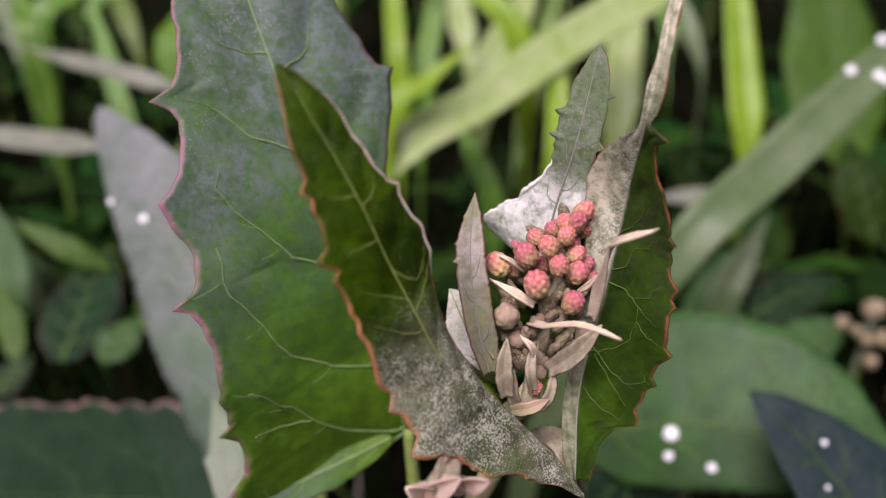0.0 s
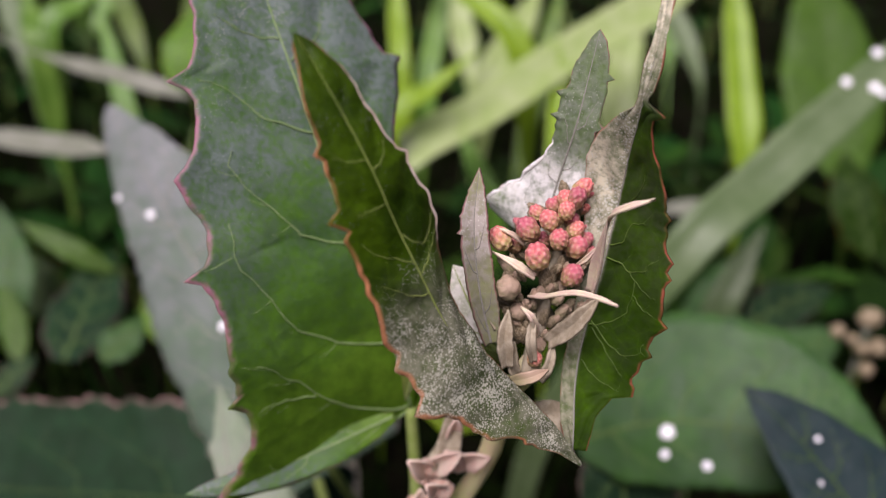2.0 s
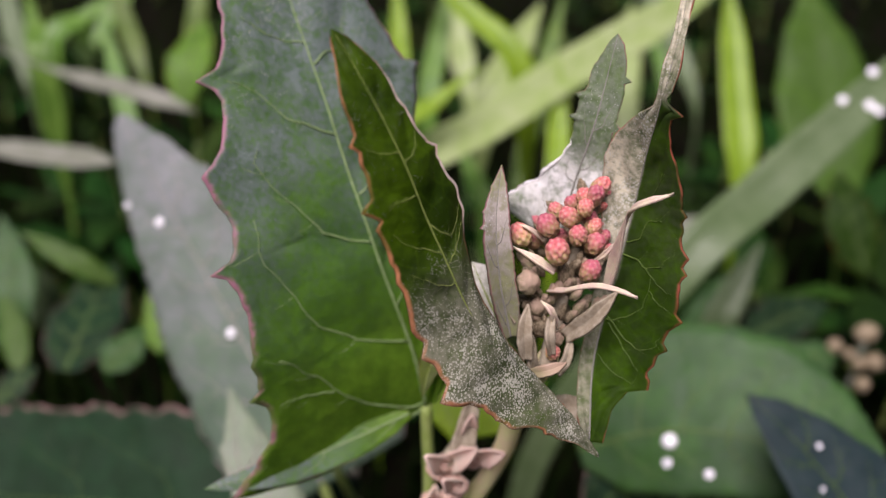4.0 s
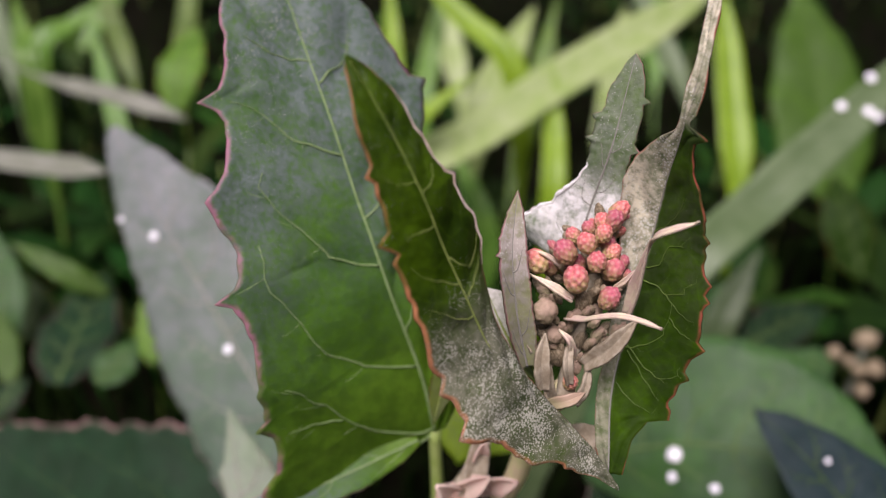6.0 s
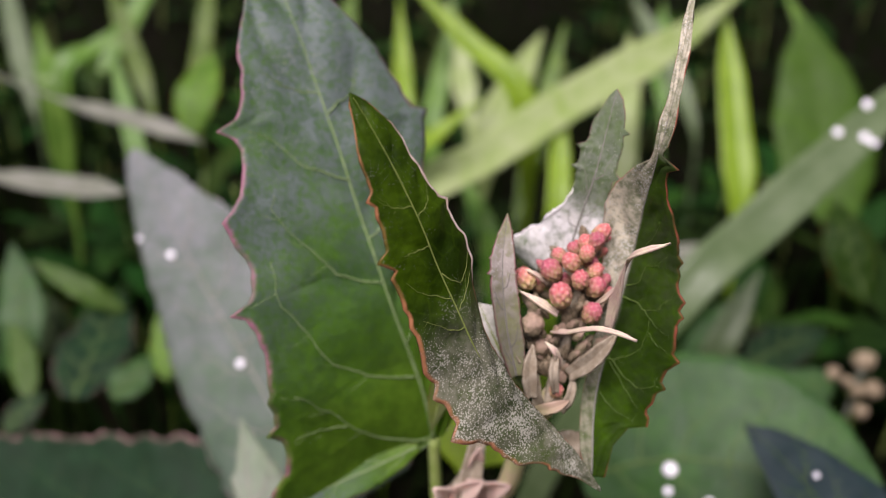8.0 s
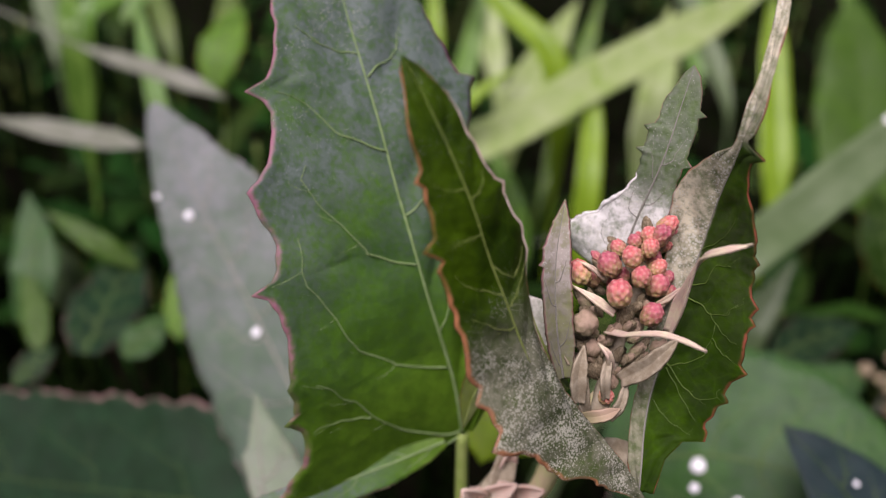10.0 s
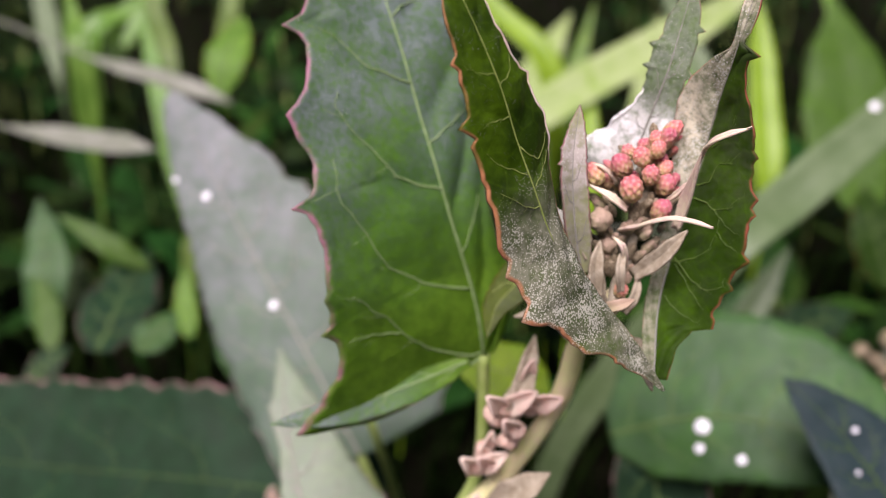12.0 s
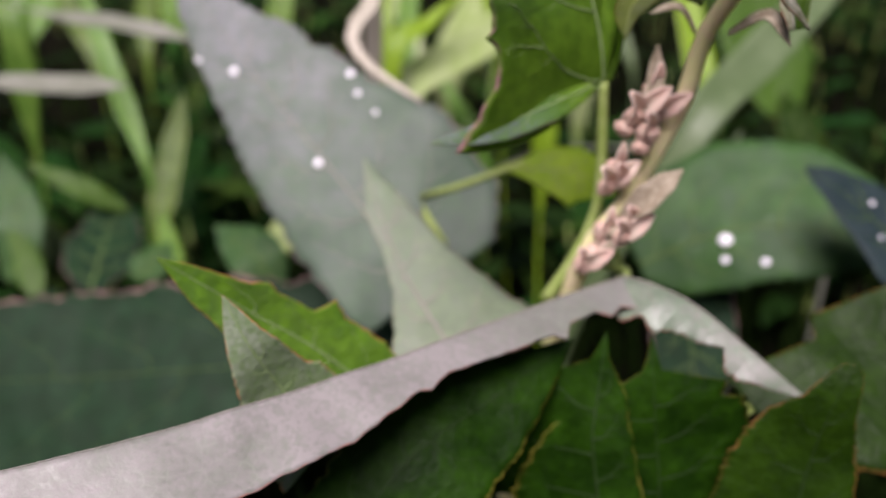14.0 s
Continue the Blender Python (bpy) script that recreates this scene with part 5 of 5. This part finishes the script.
upright_grass((-0.0169, 0.3207, 0.1302), (-0.0212, 0.3584, 0.1798), 4.5, M_GRASS_LIME, "narrow lime-green grass blade")
upright_grass((-0.0086, 0.3273, 0.1213), (0.0025, 0.3689, 0.1784), 5, M_GRASS, "upright green grass blade")
upright_grass((0.0392, 0.2769, 0.1117), (0.0415, 0.3098, 0.1522), 5, M_GRASS_LIME, "upright lime-green grass blade")
upright_grass((0.1150, 0.3066, 0.1037), (0.1129, 0.3584, 0.1798), 7, M_GRASS_LIME, "upright yellow-green grass blade")
upright_grass((0.0283, 0.3301, 0.0839), (0.0533, 0.3959, 0.1652), 5, M_GRASS, "slim green grass blade")
upright_grass((0.1867, 0.3693, 0.1151), (0.1521, 0.4052, 0.1827), 7, M_GRASS, "green grass blade leaning over")
upright_grass((0.0184, 0.2995, 0.0904), (0.0034, 0.3166, 0.1226), 5, M_GRASS, "short green grass blade")
upright_grass((0.0292, 0.3189, 0.1434), (-0.0181, 0.3499, 0.1875), 6, M_GRASS_LIME, "bright green leaning grass blade")
upright_grass((0.0853, 0.2286, 0.0848), (0.1011, 0.2434, 0.1127), 6, M_GRASS_GREY, "grey-green grass blade in shade")
upright_grass((0.0716, 0.3410, 0.1046), (0.0830, 0.3936, 0.1608), 9, M_GRASS_PALE, "broad pale grass blade")
upright_grass((-0.1071, 0.2831, 0.0654), (-0.0950, 0.3147, 0.1188), 6, M_GRASS, "upright green grass blade at a node")
upright_grass((-0.1081, 0.2915, 0.0852), (-0.1393, 0.3491, 0.1609), 4.5, M_GRASS, "slim leaning green grass blade")
upright_grass((-0.1671, 0.3597, 0.1397), (-0.1428, 0.3832, 0.1627), 7, M_GRASS, "arching green grass blade")
upright_grass((-0.1694, 0.3564, 0.1335), (-0.1837, 0.3832, 0.1627), 6, M_GRASS, "green grass blade leaning over")
upright_grass((-0.0188, 0.2664, 0.1325), (0.0113, 0.2833, 0.1567), 4.5, M_GRASS_LIME, "lime grass blade behind the curl")
upright_grass((0.0198, 0.3887, 0.1090), (0.0480, 0.4350, 0.1536), 9, M_GRASS_PALE, "pale green grass blade far behind")
upright_grass((-0.2418, 0.4904, 0.0874), (-0.2778, 0.5545, 0.1652), 7, M_GRASS_GREY, "soft grey-green grass blade far behind")
upright_grass((-0.2390, 0.5795, 0.0845), (-0.2024, 0.6435, 0.1621), 9, M_GRASS, "green grass blade far behind")
upright_grass((-0.1666, 0.4723, 0.0958), (-0.2047, 0.5316, 0.1648), 6, M_GRASS, "green grass blade far behind")
upright_grass((-0.1357, 0.4554, 0.1067), (-0.1360, 0.5133, 0.1729), 6, M_GRASS, "green grass blade far behind")
upright_grass((-0.3236, 0.5643, 0.0346), (-0.3742, 0.6374, 0.1295), 11, M_GRASS, "green grass blade far behind")
upright_grass((-0.0728, 0.4904, 0.0874), (-0.0575, 0.5513, 0.1592), 9, M_GRASS, "green grass blade far behind")
upright_grass((0.0149, 0.4889, 0.0845), (0.0014, 0.5481, 0.1533), 8, M_GRASS_PALE, "pale grass blade far behind")
upright_grass((0.1518, 0.5715, 0.0481), (0.1586, 0.6430, 0.1400), 9, M_GRASS, "green grass blade far behind")
upright_grass((0.1452, 0.4806, 0.0902), (0.1124, 0.5407, 0.1606), 8, M_GRASS_GREY, "soft grey-green grass blade far behind")
# level straw-coloured blades
for a, b, c, w, lab in (((-0.1373, 0.2966, 0.1487), (-0.1101, 0.2840, 0.1464), (-0.0841, 0.2756, 0.1413), 3.4, "dry pale grass blade lying level"), ((-0.1536, 0.2648, 0.1316), (-0.1294, 0.2588, 0.1310), (-0.1042, 0.2531, 0.1310), 4.0, "pale grass blade lying level"),
                        ((0.0897, 0.3096, 0.0881), (0.1052, 0.3096, 0.0881), (0.1206, 0.3102, 0.0891), 4.0, "grey dry blade in the shade")):
    far = (a[0] + (a[0] - c[0]) * 1.5, a[1] + (a[1] - c[1]) * 1.5, a[2] + (a[2] - c[2]) * 1.5)
    grass([(far[0] - 0.04, far[1] + 0.02, -0.004), (far[0] - 0.03, far[1] + 0.01, far[2] * 0.7), far, a, b, c], [(0, 0.4), (0.8, 0.5), (0.87, w), (0.96, w), (1, 0.3)], UP1, M_STRAW, lab)
curl = [(-0.0281, 0.1875, 0.1760), (-0.0293, 0.1725, 0.1658), (-0.0347, 0.1651, 0.1593), (-0.0318, 0.1569, 0.1538), (-0.0211, 0.1473, 0.1473)]
grass([(curl[0][0], curl[0][1] + 0.02, -0.004), (curl[0][0], curl[0][1] + 0.02, 0.1), *curl], [(0, 1.8), (0.5, 2.2), (0.8, 2.4), (1, 0.5)], UP1, M_CREAM, "dry cream grass blade curling back on itself")


# ---- white droplets ----
def droplet(shape, place, radius):
    """A flattened drop resting on the leaf at the spot of it nearest to place."""
    want = Vector(place)
    spots = [(shape.at(i / 60, j / 12), i / 60) for i in range(3, 58) for j in range(-11, 12)]
    place, s = min(spots, key=lambda q: (q[0] - want).length)
    place = place + shape.normal(s) * radius * 0.0003
    bm = bmesh.new()
    bmesh.ops.create_icosphere(bm, subdivisions=3, radius=radius * 0.001)
    for v in bm.verts:
        v.co *= 1 + 0.12 * noise.noise(v.co * 900 + place * 50)
        v.co.z *= 0.6
    ob = part("droplet", bm, M_DROP, None)
    ob.matrix_basis = Matrix.Translation(place) @ shape.normal(s).to_track_quat("Z", "Y").to_matrix().to_4x4()
    return tagged(ob, "small droplet on a leaf, white standing in for its glint", "droplet", "white droplets")


for shape, place, size in ((grey, (-0.0437, 0.1397, 0.1371), 1.5), (grey, (-0.0607, 0.1564, 0.1535), 1.5), (grey, (-0.0357, 0.1500, 0.1553), 1.4), (grey, (-0.0346, 0.1482, 0.1511), 1.1), (grey, (-0.0316, 0.1449, 0.1466), 0.9), (grey, (-0.0697, 0.1611, 0.1539), 1.0),
                           (b1, (0.0438, 0.1323, 0.1192), 2.4), (b1, (0.0429, 0.1303, 0.1140), 1.5), (b1, (0.0514, 0.1264, 0.1154), 1.5), (b2, (0.0640, 0.1169, 0.1296), 0.8), (b2, (0.0629, 0.1137, 0.1221), 0.6),
                           (wet, (0.1103, 0.2282, 0.1629), 2.2), (wet, (0.1190, 0.2347, 0.1688), 2.4), (wet, (0.1190, 0.2307, 0.1613), 2.4), (wet, (0.1195, 0.2286, 0.1573), 2.0)):
    droplet(shape, place, size * 0.62)


# ---- weeds that fill the ground behind ----
def weed_leaf_mesh(seed, length, width):
    rnd = random.Random(seed)
    shape = Blade([(0, 0, 0), (0, length * 0.35, length * 0.30), (0, length * 0.7, length * 0.42), (0, length, length * (0.35 + 0.1 * rnd.random()))],
                  [(0, -0.5, 1), (0, -0.2, 1)], [(0, 0.4), (0.08, 0.5), (0.3, width), (0.55, width * 1.05), (0.8, width * 0.6), (1, 0)],
                  [(0, 0.4), (0.08, 0.5), (0.3, width), (0.55, width * 1.05), (0.8, width * 0.6), (1, 0)], fold=(12, 12), curl=(-25, -25), wave=0.12, waves=2.5, jag=0.08, seed=seed)
    bm = bmesh.new()
    grid = [[bm.verts.new(shape.at(i / 16, j / 3)) for j in range(-3, 4)] for i in range(17)]
    for i in range(16):
        for j in range(6):
            bm.faces.new((grid[i][j], grid[i][j + 1], grid[i + 1][j + 1], grid[i + 1][j]))
    mesh = bpy.data.meshes.new("leaf")
    bm.to_mesh(mesh)
    bm.free()
    mesh.polygons.foreach_set("use_smooth", [True] * len(mesh.polygons))
    return mesh


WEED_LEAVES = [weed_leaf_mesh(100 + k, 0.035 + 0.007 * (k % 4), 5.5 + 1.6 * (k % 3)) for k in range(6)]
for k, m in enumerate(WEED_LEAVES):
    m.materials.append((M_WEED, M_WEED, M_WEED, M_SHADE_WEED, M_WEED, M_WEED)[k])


def weed(x, y, height, seed):
    rnd = random.Random(seed)
    root = thing("weed", x, y, "leafy weed rooted in soil, its green darkened for shade", "plant", "weeds on the ground")
    top = Vector((x + rnd.uniform(-0.01, 0.01), y + rnd.uniform(-0.01, 0.01), height))
    settle(stalk("stem", [(x, y, -0.004), tuple(Vector((x, y, 0)).lerp(top, 0.5) + Vector((0.004, 0, 0))), tuple(top)], 1.3, 0.6, M_PETIOLE, root, "", 10, sides=6), root)
    count = 7 + rnd.randrange(4)
    for i in range(count):
        h = 0.25 + 0.75 * i / (count - 1)
        ob = new("leaf", WEED_LEAVES[rnd.randrange(6)])
        ob.parent = root
        size = rnd.uniform(0.75, 1.25)
        ob.matrix_basis = Matrix.Translation(Vector((0, 0, 0)).lerp(top - Vector((x, y, 0)), h)) @ Matrix.Rotation(i * 2.4 + rnd.uniform(-0.4, 0.4), 4, "Z") @ Matrix.Rotation(rnd.uniform(-0.5, 0.35), 4, "X") @ Matrix.Diagonal((size, size, size, 1))


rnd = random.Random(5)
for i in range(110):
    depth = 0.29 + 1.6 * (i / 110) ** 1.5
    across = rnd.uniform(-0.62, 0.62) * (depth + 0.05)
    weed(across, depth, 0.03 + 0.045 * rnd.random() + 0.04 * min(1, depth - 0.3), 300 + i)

# low tufts of grass and moss between the weeds
verts, faces = [], []
rnd = random.Random(9)
for i in range(9000):
    y = 0.12 + 2.2 * rnd.random() ** 1.7
    x = rnd.uniform(-0.8, 0.8) * (y + 0.15)
    h, w, a = rnd.uniform(0.012, 0.055), rnd.uniform(0.0006, 0.002), rnd.uniform(0, 6.28)
    lean = Vector((math.cos(a), math.sin(a), 0)) * h * rnd.uniform(0.2, 1.0)
    side_way = Vector((-math.sin(a), math.cos(a), 0)) * w
    p = Vector((x, y, -0.003))
    n0 = len(verts)
    mid = p + lean * 0.35 + Vector((0, 0, h * 0.65))
    verts += [p - side_way, p + side_way, mid + side_way * 0.9, mid - side_way * 0.9, p + lean + Vector((0, 0, h))]
    faces += [(n0, n0 + 1, n0 + 2, n0 + 3), (n0 + 3, n0 + 2, n0 + 4)]
mesh = bpy.data.meshes.new("grass_tufts")
mesh.from_pydata([tuple(v) for v in verts], [], faces)
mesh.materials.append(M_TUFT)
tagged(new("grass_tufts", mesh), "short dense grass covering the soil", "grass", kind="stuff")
